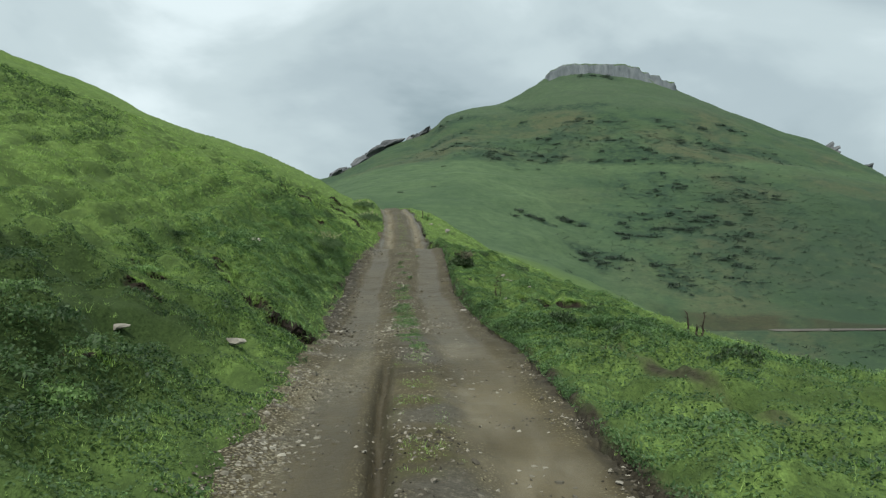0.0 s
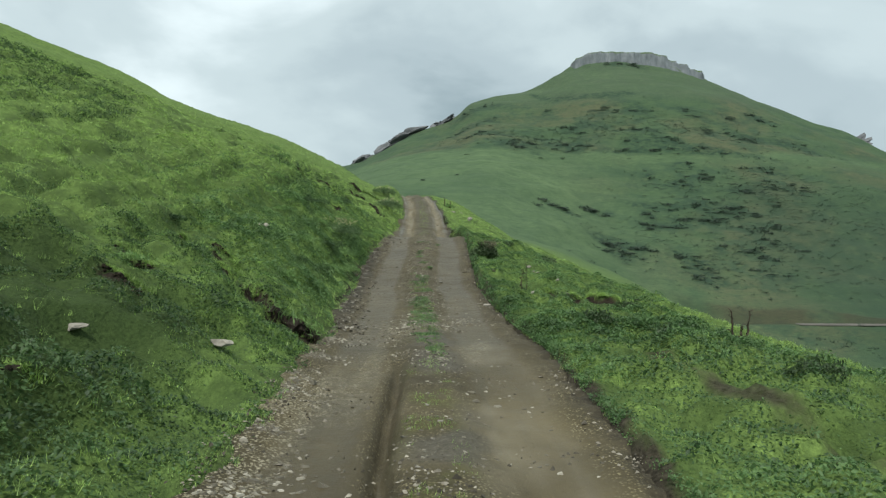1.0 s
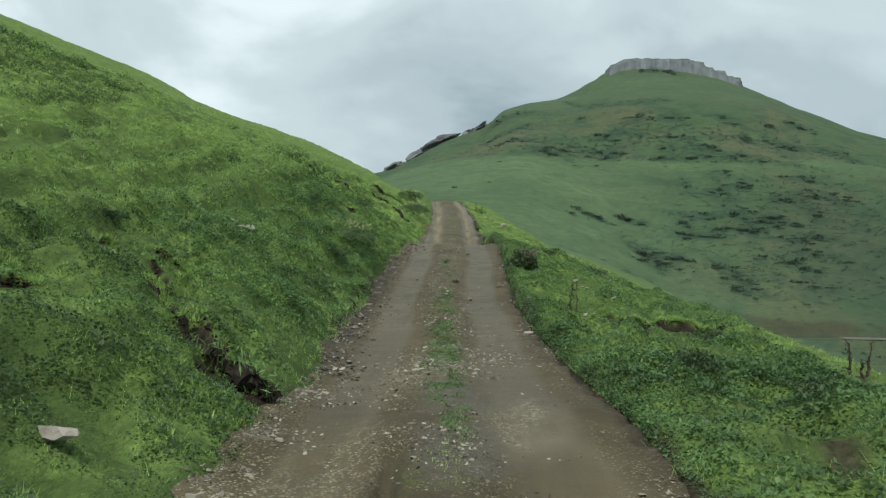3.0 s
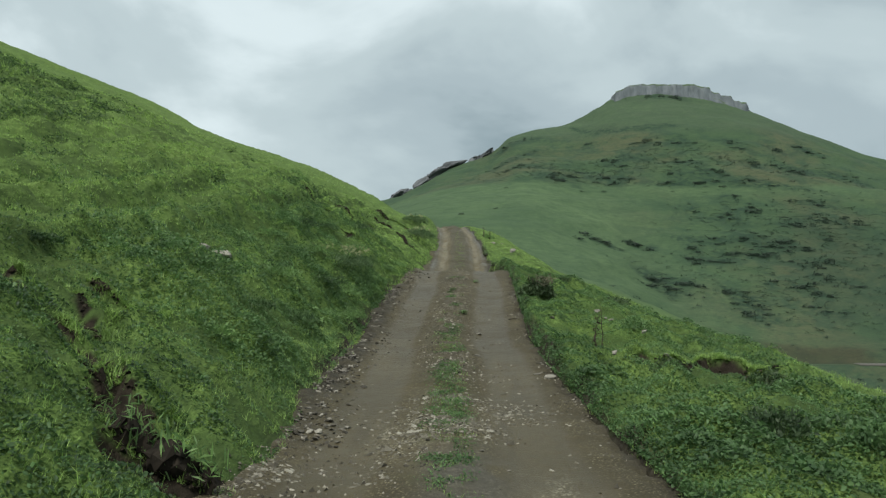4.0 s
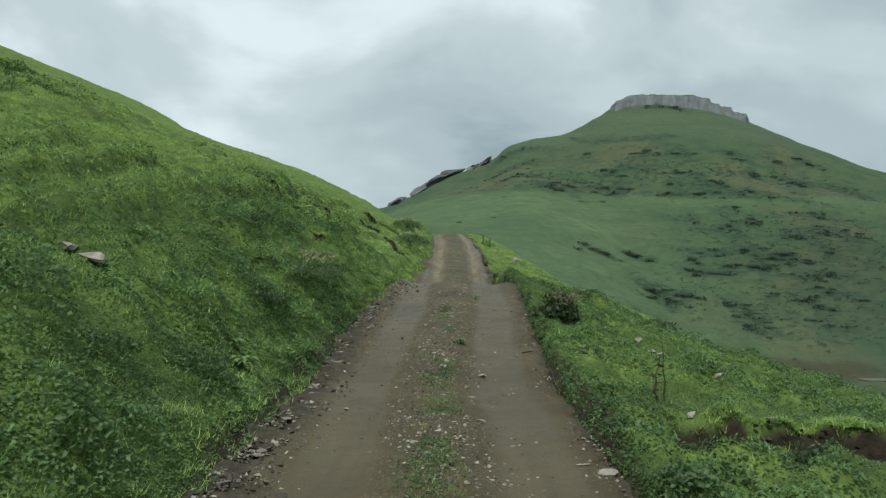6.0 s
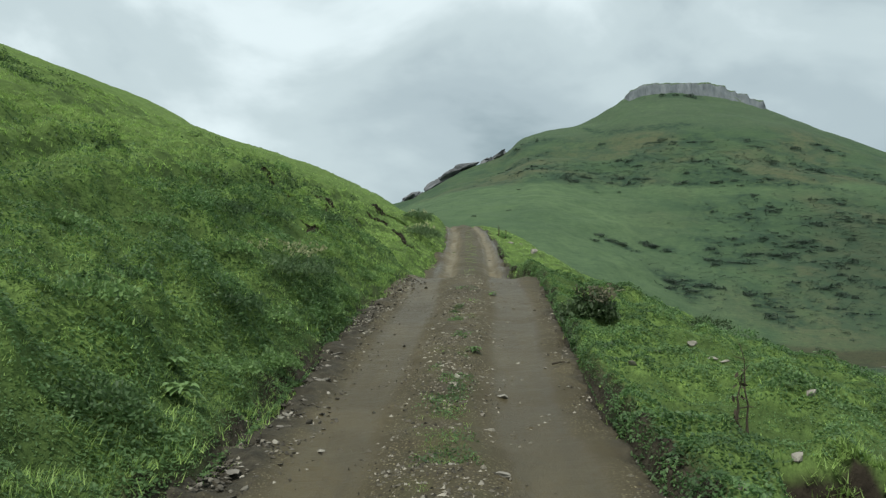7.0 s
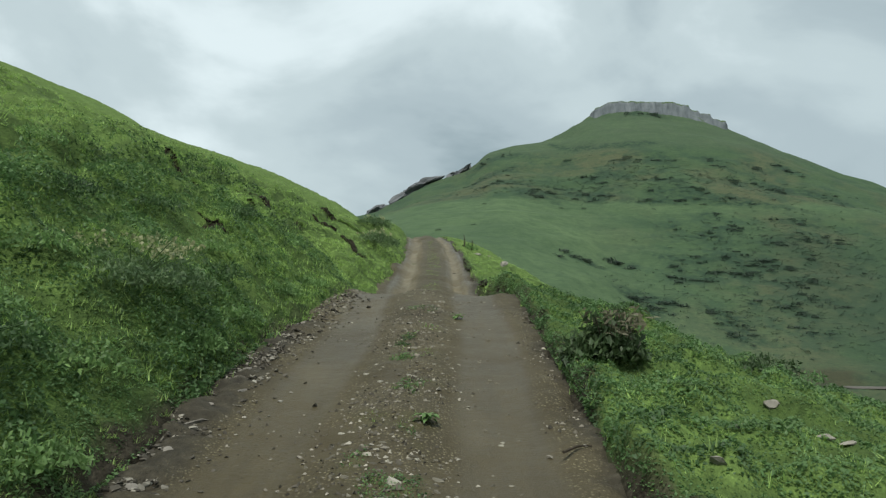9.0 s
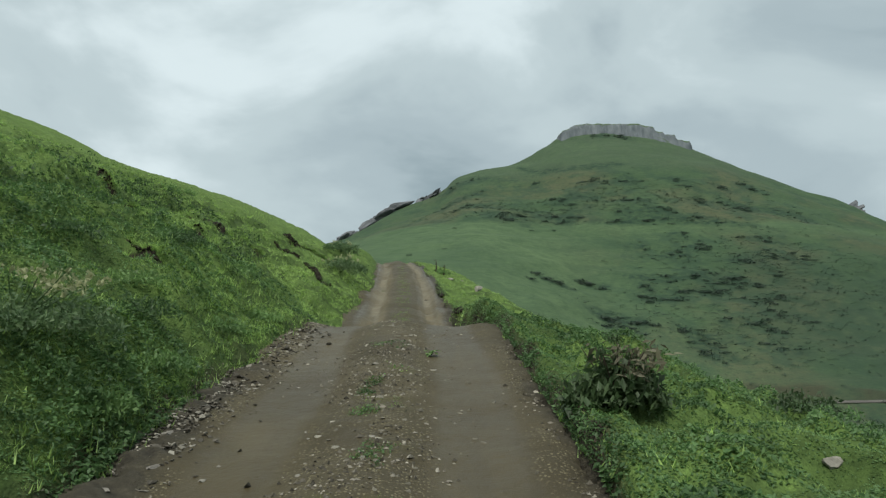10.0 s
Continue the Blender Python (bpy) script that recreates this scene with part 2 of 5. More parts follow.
def track_surface(x, y):
    """The track's height and its masks: bare mud of the wheel lines, grass of the middle strip."""
    c, l, r = track_x(y), left_edge(y), right_edge(y)
    wob = 0.05 * rough(x * 0.3, y, 2.2, 51, 3)
    u = x - c + wob
    lane_l = np.exp(-((u + 0.72) / 0.30) ** 4)
    lane_r = np.exp(-((u - 0.66) / 0.32) ** 4)
    mud = np.maximum(lane_l, lane_r)
    mid = np.exp(-(u / 0.26) ** 4)
    groove = np.exp(-((u + 0.30) / 0.06) ** 2) * smooth(-2, 2, y) * (1 - smooth(7.5, 9.5, y))
    z = track_z(y) - 0.045 * mud + 0.035 * mid - 0.17 * groove
    upper = smooth(28, 31, y)
    z = z - upper * (0.07 * np.exp(-((u + 0.62) / 0.16) ** 4) + 0.09 * np.exp(-((u - 0.62) / 0.15) ** 4)) + upper * 0.09 * rough(x, y, 1.3, 63, 3)
    z = z + 0.022 * rough(x, y, 0.5, 61, 4) * (1 - 0.4 * mud) + 0.03 * rough(x, y, 1.9, 66, 2)
    edge = np.minimum(x - l, r - x)
    z = z + 0.02 * (1 - smooth(-0.1, 0.3, x - l)) - 0.03 * (1 - smooth(0.0, 0.25, r - x))
    grass = mid * smooth(-0.1, 0.5, rough(x * 1.4, y, 0.33, 71, 4) + curve_through(y, 0, 0.1, 6, 0.25, 10, 0.1, 13, 0.55, 17.5, 0.4, 19, -0.1, 24, -0.15, 27, -0.6, 29, 0.35, 36, 0.3, 50, 0.1))
    return z, mud * smooth(-0.05, 0.12, edge), grass, edge


def track_wear(x, y):
    """Where the track is damp, its groove's painted shade included, where it is dry and pale, and where pale gravel
    lies on it.
    """
    u = x - track_x(y)
    damp_and_shade = smooth(7.0, 10.0, y + 1.5 * noise2(x, y, 2.5, 101)) * smooth(30, 25, y)
    damp_and_shade = np.maximum(damp_and_shade, 0.9 * np.exp(-((u + 0.62) / 0.34) ** 4) * smooth(10, 7, y))
    n = rough(x * 1.5, y * 0.4, 0.8, 105, 4)
    dry = np.exp(-((u - 0.62) / 0.38) ** 4) * smooth(10.5, 8.0, y + noise2(x, y, 1.5, 109)) * smooth(-0.9, 0.1, n)
    ruts = np.exp(-((u + 0.62 + 0.06 * noise2(x * 0, y, 2.5, 113)) / 0.27) ** 4) + np.exp(-((u - 0.62 + 0.06 * noise2(x * 0, y, 2.1, 114)) / 0.23) ** 4)
    streaks = smooth(-0.7, 0.3, rough(x * 3.0, y * 0.25, 0.5, 115, 3))
    dry = np.maximum(dry, 0.95 * smooth(28, 30, y) * ruts * (0.45 + 0.55 * streaks))
    damp_and_shade = np.maximum(damp_and_shade, smooth(28, 30, y) * np.clip(1 - ruts, 0, 1) * 1.7)
    # the groove's shade, put into the colour through the same mask
    damp_and_shade = np.maximum(damp_and_shade, 2.0 * np.exp(-((u + 0.30) / 0.085) ** 2) * smooth(0, 2, y) * smooth(9.5, 7.5, y))
    pale = 1.2 * np.exp(-((u + 1.08) / 0.27) ** 4) * smooth(1, 3, y) * smooth(12, 10, y)
    pale = np.maximum(pale, np.exp(-((y - 12.0 - 0.5 * u) / 0.7) ** 4) * (np.abs(u) < 1.05))
    pale = np.maximum(pale, 0.6 * np.exp(-((u + 1.15) / 0.3) ** 4) * smooth(22, 23.5, y) * smooth(27, 25.5, y))
    pale = np.maximum(pale, 1.2 * np.exp(-((u - 0.50) / 0.26) ** 4) * smooth(2, 4, y) * smooth(11.5, 10, y) * smooth(-0.5, 0.3, rough(x, y * 0.6, 0.9, 107, 2)))
    pale = np.maximum(pale, 0.8 * np.exp(-((u + 0.62) / 0.3) ** 4) * smooth(6, 7.5, y) * smooth(10.5, 9, y))
    clods = smooth(0.0, 0.45, rough(x, y, 0.45, 117, 3)) * np.exp(-((u + 0.02) / 0.34) ** 4) * smooth(17.5, 19, y) * smooth(25.5, 23.5, y)
    damp_and_shade = np.maximum(damp_and_shade, 1.8 * clods)
    return damp_and_shade, dry, pale * smooth(-0.4, 0.4, n)
# ---- terrain end ----


# ---- building helpers ----
def mesh_of(name, verts, faces, material, soft=True, floats=None):
    """A mesh from arrays: verts n x 3, faces m x 3 or m x 4; floats: named values per vertex."""
    verts, faces = np.asarray(verts, np.float32), np.asarray(faces, np.int32)
    me = bpy.data.meshes.new(name)
    k = faces.shape[1]
    me.vertices.add(len(verts))
    me.vertices.foreach_set("co", verts.ravel())
    me.loops.add(faces.size)
    me.loops.foreach_set("vertex_index", faces.ravel())
    me.polygons.add(len(faces))
    me.polygons.foreach_set("loop_start", np.arange(0, faces.size, k, dtype=np.int32))
    me.polygons.foreach_set("use_smooth", np.full(len(faces), soft))
    me.update(calc_edges=True)
    for key, values in (floats or {}).items():
        me.attributes.new(key, "FLOAT", "POINT").data.foreach_set("value", np.asarray(values, np.float32).ravel())
    me.materials.append(material)
    return me


def grid_faces(rows, cols):
    i = np.arange((rows - 1) * cols).reshape(rows - 1, cols)[:, :-1].ravel()
    return np.stack([i, i + 1, i + cols + 1, i + cols], 1)


def part(name, bm, material, parent, label=""):
    me = bpy.data.meshes.new(name)
    bm.to_mesh(me)
    bm.free()
    me.materials.append(material)
    ob = new(name, me)
    ob.parent = parent
    return tagged(ob, label)


class Mat:
    """A node material with a few short hands."""

    def __init__(self, name, roughness=0.9, specular=0.25):
        self.material = bpy.data.materials.new(name)
        self.material.use_nodes = True
        self.tree = self.material.node_tree
        self.shader = self.tree.nodes["Principled BSDF"]
        self.shader.inputs["Roughness"].default_value = roughness
        self.shader.inputs["Specular IOR Level"].default_value = specular
        self.coord = self.node("ShaderNodeNewGeometry").outputs["Position"]

    def node(self, kind):
        return self.tree.nodes.new(kind)

    def link(self, a, b):
        self.tree.links.new(a, b)

    def scaled(self, scale, turn=(0, 0, 0)):
        m = self.node("ShaderNodeMapping")
        m.inputs["Scale"].default_value = scale
        m.inputs["Rotation"].default_value = turn
        self.link(self.coord, m.inputs["Vector"])
        return m.outputs["Vector"]

    def noise(self, scale, detail=4.0, rough_=0.55, vector=None, distort=0.0):
        n = self.node("ShaderNodeTexNoise")
        n.inputs["Scale"].default_value, n.inputs["Detail"].default_value = scale, detail
        n.inputs["Roughness"].default_value, n.inputs["Distortion"].default_value = rough_, distort
        self.link(vector or self.coord, n.inputs["Vector"])
        return n.outputs["Fac"]

    def cells(self, scale, feature="F1", vector=None, output="Distance"):
        n = self.node("ShaderNodeTexVoronoi")
        n.feature = feature
        n.inputs["Scale"].default_value = scale
        self.link(vector or self.coord, n.inputs["Vector"])
        return n.outputs[output]

    def ramp(self, fac, *stops):
        n = self.node("ShaderNodeValToRGB")
        e = n.color_ramp.elements
        while len(e) < len(stops):
            e.new(0.5)
        for slot, (at, colour) in zip(e, stops):
            slot.position, slot.color = at, (*colour, 1)
        self.link(fac, n.inputs["Fac"])
        return n.outputs["Color"]

    def steps(self, fac, a, b, low=0.0, high=1.0):
        n = self.node("ShaderNodeMapRange")
        n.interpolation_type = "SMOOTHSTEP"
        for key, value in (("From Min", a), ("From Max", b), ("To Min", low), ("To Max", high)):
            n.inputs[key].default_value = value
        self.link(fac, n.inputs["Value"])
        return n.outputs["Result"]

    def mix(self, fac, a, b, kind="MIX"):
        n = self.node("ShaderNodeMix")
        n.data_type, n.blend_type = "RGBA", kind
        for slot, value in ((n.inputs[0], fac), (n.inputs[6], a), (n.inputs[7], b)):
            if isinstance(value, (int, float)):
                slot.default_value = value
            elif isinstance(value, tuple):
                slot.default_value = (*value, 1)
            else:
                self.link(value, slot)
        return n.outputs[2]

    def between(self, a, b, share):
        return tuple(p + (q - p) * share for p, q in zip(a, b))

    def maths(self, kind, a, b=0.0):
        n = self.node("ShaderNodeMath")
        n.operation = kind
        for slot, value in ((n.inputs[0], a), (n.inputs[1], b)):
            if isinstance(value, (int, float)):
                slot.default_value = value
            else:
                self.link(value, slot)
        return n.outputs[0]

    def value(self, name):
        n = self.node("ShaderNodeAttribute")
        n.attribute_name = name
        return n.outputs["Fac"]

    def island(self):
        return self.node("ShaderNodeNewGeometry").outputs["Random Per Island"]

    def each(self):
        return self.node("ShaderNodeObjectInfo").outputs["Random"]

    def axis(self, which):
        n = self.node("ShaderNodeSeparateXYZ")
        self.link(self.coord, n.inputs["Vector"])
        return n.outputs[which]

    def colour(self, c):
        if isinstance(c, tuple):
            self.shader.inputs["Base Color"].default_value = (*c, 1)
        else:
            self.link(c, self.shader.inputs["Base Color"])

    def bump(self, height, strength, distance):
        n = self.node("ShaderNodeBump")
        n.inputs["Strength"].default_value, n.inputs["Distance"].default_value = strength, distance
        self.link(height, n.inputs["Height"])
        previous = self.shader.inputs["Normal"]
        if previous.is_linked:
            self.link(previous.links[0].from_socket, n.inputs["Normal"])
        self.link(n.outputs["Normal"], previous)


# ---- materials ----
def turf_material():
    m = Mat("turf", 0.95, 0.1)
    flat = m.scaled((1.2, 0.6, 1.0))
    streak = m.scaled((1.2, 0.28, 0.5))
    broad = m.noise(0.11, 4, 0.55)
    patch = m.noise(0.8, 6, 0.65, flat)
    fine = m.noise(9.0, 6, 0.7, flat)
    near = m.ramp(patch, (0.30, (0.066, 0.114, 0.028)), (0.48, (0.122, 0.202, 0.048)), (0.68, (0.190, 0.290, 0.072)))
    near = m.mix(m.steps(broad, 0.35, 0.7, 0.0, 0.35), near, (0.160, 0.215, 0.060))
    near = m.mix(m.steps(m.noise(1.1, 6, 0.7, streak), 0.48, 0.60, 0.0, 0.50), near, (0.052, 0.090, 0.024))
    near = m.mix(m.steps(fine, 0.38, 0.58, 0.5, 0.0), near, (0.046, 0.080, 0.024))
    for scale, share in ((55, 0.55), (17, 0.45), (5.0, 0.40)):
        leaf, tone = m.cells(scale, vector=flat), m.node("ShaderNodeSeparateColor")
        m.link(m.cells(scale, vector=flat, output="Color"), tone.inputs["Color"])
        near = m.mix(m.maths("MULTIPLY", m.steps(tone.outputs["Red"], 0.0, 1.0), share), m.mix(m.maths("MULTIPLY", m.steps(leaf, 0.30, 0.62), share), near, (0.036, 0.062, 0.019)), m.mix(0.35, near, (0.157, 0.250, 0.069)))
    # thatch between tufts and under weeds, darkened to carry their shade
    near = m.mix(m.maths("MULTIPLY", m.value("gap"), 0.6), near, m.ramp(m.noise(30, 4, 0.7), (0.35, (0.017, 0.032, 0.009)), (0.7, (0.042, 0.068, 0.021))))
    # far slopes: heath, pasture and low scrub
    heath_noise = m.noise(0.018, 5, 0.6)
    scrub_noise = m.noise(0.12, 7, 0.68, m.scaled((0.8, 0.5, 1.6)))
    pasture = m.ramp(m.noise(0.03, 6, 0.65), (0.3, (0.048, 0.081, 0.043)), (0.7, (0.080, 0.124, 0.060)))
    pasture = m.mix(m.steps(m.noise(0.4, 8, 0.8, m.scaled((0.6, 0.6, 1.1))), 0.44, 0.64, 0.0, 0.55), pasture, (0.030, 0.057, 0.030))
    height = m.axis("Z")
    heath_zone = m.maths("MULTIPLY", m.steps(m.maths("ADD", height, m.maths("MULTIPLY", m.noise(0.05, 4, 0.6), 8.0)), 58, 62), m.steps(height, 102, 93))
    lower_zone = m.maths("MULTIPLY", m.steps(height, 56, 44), m.steps(m.axis("X"), 40, 95))
    zone = m.maths("MAXIMUM", heath_zone, lower_zone)
    brown = m.mix(m.steps(heath_noise, 0.42, 0.60), (0.040, 0.070, 0.035), (0.070, 0.072, 0.042))
    far = m.mix(m.maths("MULTIPLY", zone, 0.75), pasture, brown)
    scrub = m.maths("MULTIPLY", m.steps(scrub_noise, 0.47, 0.60), m.maths("ADD", m.maths("MULTIPLY", zone, 0.95), 0.08))
    far = m.mix(m.maths("MULTIPLY", scrub, 0.7), far, (0.027, 0.052, 0.033))
    # upper slope greyed and darkened: cloud shade and haze put into the colour
    far = m.mix(m.maths("MULTIPLY", m.steps(height, 88, 98), m.steps(m.noise(0.09, 6, 0.7, m.scaled((0.7, 0.7, 1.4))), 0.30, 0.60, 0.9, 0.55)), far, (0.050, 0.074, 0.047))
    far = m.mix(m.maths("MULTIPLY", m.steps(m.noise(1.5, 5, 0.7, m.scaled((0.45, 0.45, 1.1))), 0.53, 0.62), m.maths("ADD", m.maths("MULTIPLY", zone, 0.5), 0.18)), far, (0.022, 0.042, 0.027))
    mottled = m.maths("MULTIPLY", m.value("scrub"), m.steps(m.noise(0.55, 6, 0.75, m.scaled((0.7, 0.6, 1.3))), 0.40, 0.56, 0.15, 0.95))
    far = m.mix(mottled, far, (0.019, 0.038, 0.026))
    far = m.mix(m.steps(m.noise(1.0, 6, 0.7, m.scaled((0.06, 0.25, 0.6))), 0.40, 0.62, 0.0, 0.30), far, (0.032, 0.062, 0.032))
    far = m.mix(m.steps(m.noise(0.9, 7, 0.75, m.scaled((0.5, 0.5, 2.0))), 0.52, 0.66, 0.0, 0.35), far, (0.090, 0.140, 0.060))
    foot = m.maths("MULTIPLY", m.steps(height, 58, 12), m.steps(m.axis("X"), 80, 135))
    far = m.mix(m.maths("MULTIPLY", foot, m.steps(m.noise(0.16, 6, 0.7), 0.35, 0.55, 0.35, 0.85)), far, (0.027, 0.048, 0.029))
    base = m.mix(m.steps(m.axis("Y"), 110, 190), near, far)
    soil = m.ramp(m.noise(9, 5, 0.65), (0.3, (0.008, 0.0065, 0.0045)), (0.7, (0.032, 0.027, 0.019)))
    base = m.mix(m.maths("MULTIPLY", m.steps(m.value("bare"), 0.1, 0.6), m.steps(m.noise(5, 5, 0.7), 0.22, 0.34)), base, soil)
    # bare soil, its ramp darkened to take in the verge lip's shadow
    verge = m.ramp(m.noise(16, 4, 0.7), (0.35, (0.016, 0.014, 0.009)), (0.7, (0.058, 0.052, 0.037)))
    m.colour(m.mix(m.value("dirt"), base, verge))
    m.bump(fine, 0.8, 0.06)
    m.bump(patch, 0.5, 0.2)
    return m.material


def track_material():
    m = Mat("track_dirt", 0.9, 0.25)
    mud, grass = m.value("mud"), m.value("grass")
    broad, fine = m.noise(0.9, 5, 0.6), m.noise(28, 6, 0.75)
    stones = m.cells(46)
    tone = m.node("ShaderNodeSeparateColor")
    m.link(m.cells(46, output="Color"), tone.inputs["Color"])
    earth = m.ramp(broad, (0.28, (0.034, 0.031, 0.018)), (0.5, (0.062, 0.057, 0.034)), (0.72, (0.120, 0.110, 0.070)))
    earth = m.mix(m.steps(fine, 0.36, 0.62, 0.6, 0.0), earth, (0.043, 0.037, 0.021))
    lane = m.ramp(m.noise(0.42, 5, 0.6), (0.35, (0.074, 0.063, 0.034)), (0.52, (0.106, 0.091, 0.048)), (0.68, (0.150, 0.130, 0.072)))
    lane = m.mix(m.steps(m.noise(14, 5, 0.7, m.scaled((1, 0.4, 1))), 0.50, 0.70, 0.0, 0.35), lane, (0.057, 0.049, 0.029))
    treads = m.noise(1.0, 5, 0.65, m.scaled((5.0, 0.35, 1.0)))
    lane = m.mix(m.steps(treads, 0.46, 0.60, 0.0, 0.55), lane, (0.058, 0.050, 0.028))
    lane = m.mix(m.steps(m.noise(0.6, 4, 0.6), 0.55, 0.68, 0.0, 0.4), lane, (0.190, 0.168, 0.105))
    base = m.mix(m.maths("MULTIPLY", mud, 0.85), earth, lane)
    chips = m.ramp(tone.outputs["Red"], (0.0, (0.066, 0.060, 0.037)), (0.55, (0.176, 0.164, 0.104)), (1.0, (0.341, 0.331, 0.222)))
    shown = m.maths("MULTIPLY", m.steps(stones, 0.44, 0.30), m.steps(m.noise(1.7, 5, 0.65), 0.36, 0.55))
    shown = m.maths("MULTIPLY", shown, m.steps(mud, 0.95, 0.3, 0.10, 0.9))
    base = m.mix(shown, base, chips)
    base = m.mix(m.maths("MULTIPLY", grass, 0.45), base, m.ramp(m.noise(12, 4, 0.6), (0.35, (0.035, 0.042, 0.014)), (0.65, (0.100, 0.112, 0.036))))
    base = m.mix(m.maths("MULTIPLY", m.value("dry"), 0.75), base, m.ramp(m.noise(3.5, 6, 0.7, m.scaled((1, 0.4, 1))), (0.35, (0.133, 0.124, 0.092)), (0.65, (0.233, 0.222, 0.171))))
    # damp earth, and the groove's shade painted in
    base = m.mix(m.maths("MULTIPLY", m.value("damp_and_shade"), m.steps(mud, 0.0, 0.8, 0.30, 0.52)), base, (0.056, 0.048, 0.028))
    flecks = m.maths("MULTIPLY", m.steps(m.noise(13, 7, 0.8, m.scaled((1, 0.5, 1))), 0.43, 0.54), m.steps(stones, 0.55, 0.32))
    base = m.mix(m.maths("MULTIPLY", m.value("pale"), flecks), base, m.ramp(tone.outputs["Green"], (0.0, (0.152, 0.146, 0.108)), (1.0, (0.351, 0.345, 0.275))))
    grit = m.ramp(m.noise(26, 6, 0.75), (0.32, (0.040, 0.040, 0.035)), (0.55, (0.088, 0.088, 0.078)), (0.72, (0.190, 0.188, 0.165)))
    base = m.mix(m.maths("MULTIPLY", m.value("grit"), 0.8), base, grit)
    # dark scree on the left; soil with the verge's painted shadow on the right
    scree_and_verge_shade = m.ramp(m.noise(11, 6, 0.75), (0.35, (0.017, 0.016, 0.011)), (0.60, (0.052, 0.049, 0.036)), (0.75, (0.115, 0.110, 0.085)))
    base = m.mix(m.value("scree_and_verge_shade"), base, scree_and_verge_shade)
    m.colour(m.mix(1.0, base, (0.79, 0.75, 0.67), "MULTIPLY"))
    m.bump(fine, 0.6, 0.014)
    m.bump(m.noise(5, 5, 0.65), 0.4, 0.05)
    m.bump(m.maths("MULTIPLY", shown, m.maths("SUBTRACT", 0.45, stones)), 0.9, 0.02)
    m.link(m.maths("SUBTRACT", m.steps(mud, 0.2, 0.9, 0.95, 0.66), m.maths("MULTIPLY", m.value("damp_and_shade"), 0.18)), m.shader.inputs["Roughness"])
    return m.material


def grass_material(name, dark, mid, light, through_=0.45):
    """Thin leaves: some of the light comes through them."""
    m = Mat(name, 0.55, 0.35)
    base = m.ramp(m.island(), (0.0, m.between(dark, mid, 0.45)), (0.5, mid), (1.0, m.between(mid, light, 0.45)))
    along = m.scaled((1.3, 0.38, 0.6))
    base = m.mix(m.steps(m.noise(3.2, 4, 0.6, m.scaled((1.0, 0.8, 1.5))), 0.40, 0.55, 0.72, 0.0), base, m.between(dark, mid, 0.04))
    base = m.mix(m.steps(m.noise(1.0, 6, 0.7, along), 0.38, 0.52, 0.62, 0.0), base, m.mix(0.2, dark, mid))
    base = m.mix(m.steps(m.noise(0.45, 5, 0.65, along), 0.48, 0.64, 0.0, 0.5), base, m.mix(0.45, mid, light))
    m.colour(base)
    thin, blend = m.node("ShaderNodeBsdfTranslucent"), m.node("ShaderNodeMixShader")
    m.link(base, thin.inputs["Color"])
    blend.inputs["Fac"].default_value = through_
    m.link(m.shader.outputs["BSDF"], blend.inputs[1])
    m.link(thin.outputs["BSDF"], blend.inputs[2])
    m.link(blend.outputs["Shader"], m.tree.nodes["Material Output"].inputs["Surface"])
    return m.material


def rock_material(name, dark, light, scale=1.0, lichen=0.3):
    m = Mat(name, 0.9, 0.2)
    n = m.noise(2.2 * scale, 7, 0.62)
    base = m.ramp(n, (0.3, dark), (0.68, light))
    base = m.mix(m.steps(m.noise(5.5 * scale, 5, 0.6), 0.58, 0.70, 0.0, lichen), base, (0.30, 0.30, 0.25))
    m.colour(m.mix(m.maths("MULTIPLY", m.each(), 0.25), base, light))
    m.bump(m.noise(9 * scale, 6, 0.7), 0.6, 0.05 / scale)
    return m.material


def cliff_material():
    m = Mat("cliff_limestone", 0.92, 0.15)
    upright = m.scaled((1, 1, 0.22))
    n = m.noise(0.35, 7, 0.62, upright)
    base = m.ramp(n, (0.32, (0.088, 0.104, 0.112)), (0.5, (0.130, 0.150, 0.158)), (0.70, (0.172, 0.192, 0.200)))
    normal = m.node("ShaderNodeNewGeometry").outputs["Normal"]
    split = m.node("ShaderNodeSeparateXYZ")
    m.link(normal, split.inputs["Vector"])
    ledge = m.maths("MULTIPLY", m.steps(split.outputs["Z"], 0.35, 0.6), m.steps(m.noise(0.3, 5, 0.6), 0.35, 0.55))
    m.colour(m.mix(ledge, base, (0.055, 0.090, 0.032)))
    m.bump(m.noise(0.9, 6, 0.65, upright), 0.9, 0.8)
    return m.material


TURF, TRACK, CLIFF = turf_material(), track_material(), cliff_material()
GRASS = grass_material("grass_blades", (0.080, 0.142, 0.034), (0.270, 0.435, 0.106), (0.45, 0.59, 0.21))
HERB = grass_material("herb_leaves", (0.032, 0.070, 0.026), (0.092, 0.182, 0.060), (0.205, 0.330, 0.128))
STONE = rock_material("pale_stone", (0.11, 0.105, 0.088), (0.27, 0.26, 0.22), 4.0, 0.2)
PEBBLE = rock_material("track_pebble", (0.08, 0.072, 0.056), (0.23, 0.215, 0.175), 9.0, 0.1)
SLAB = rock_material("grey_slab", (0.075, 0.07, 0.06), (0.19, 0.18, 0.155), 4.0, 0.1)
OUTCROP = rock_material("outcrop_rock", (0.034, 0.040, 0.044), (0.135, 0.145, 0.150), 0.12, 0.1)
SCRUB = grass_material("scrub_leaves", (0.021, 0.038, 0.026), (0.032, 0.056, 0.036), (0.050, 0.080, 0.049), 0.35)

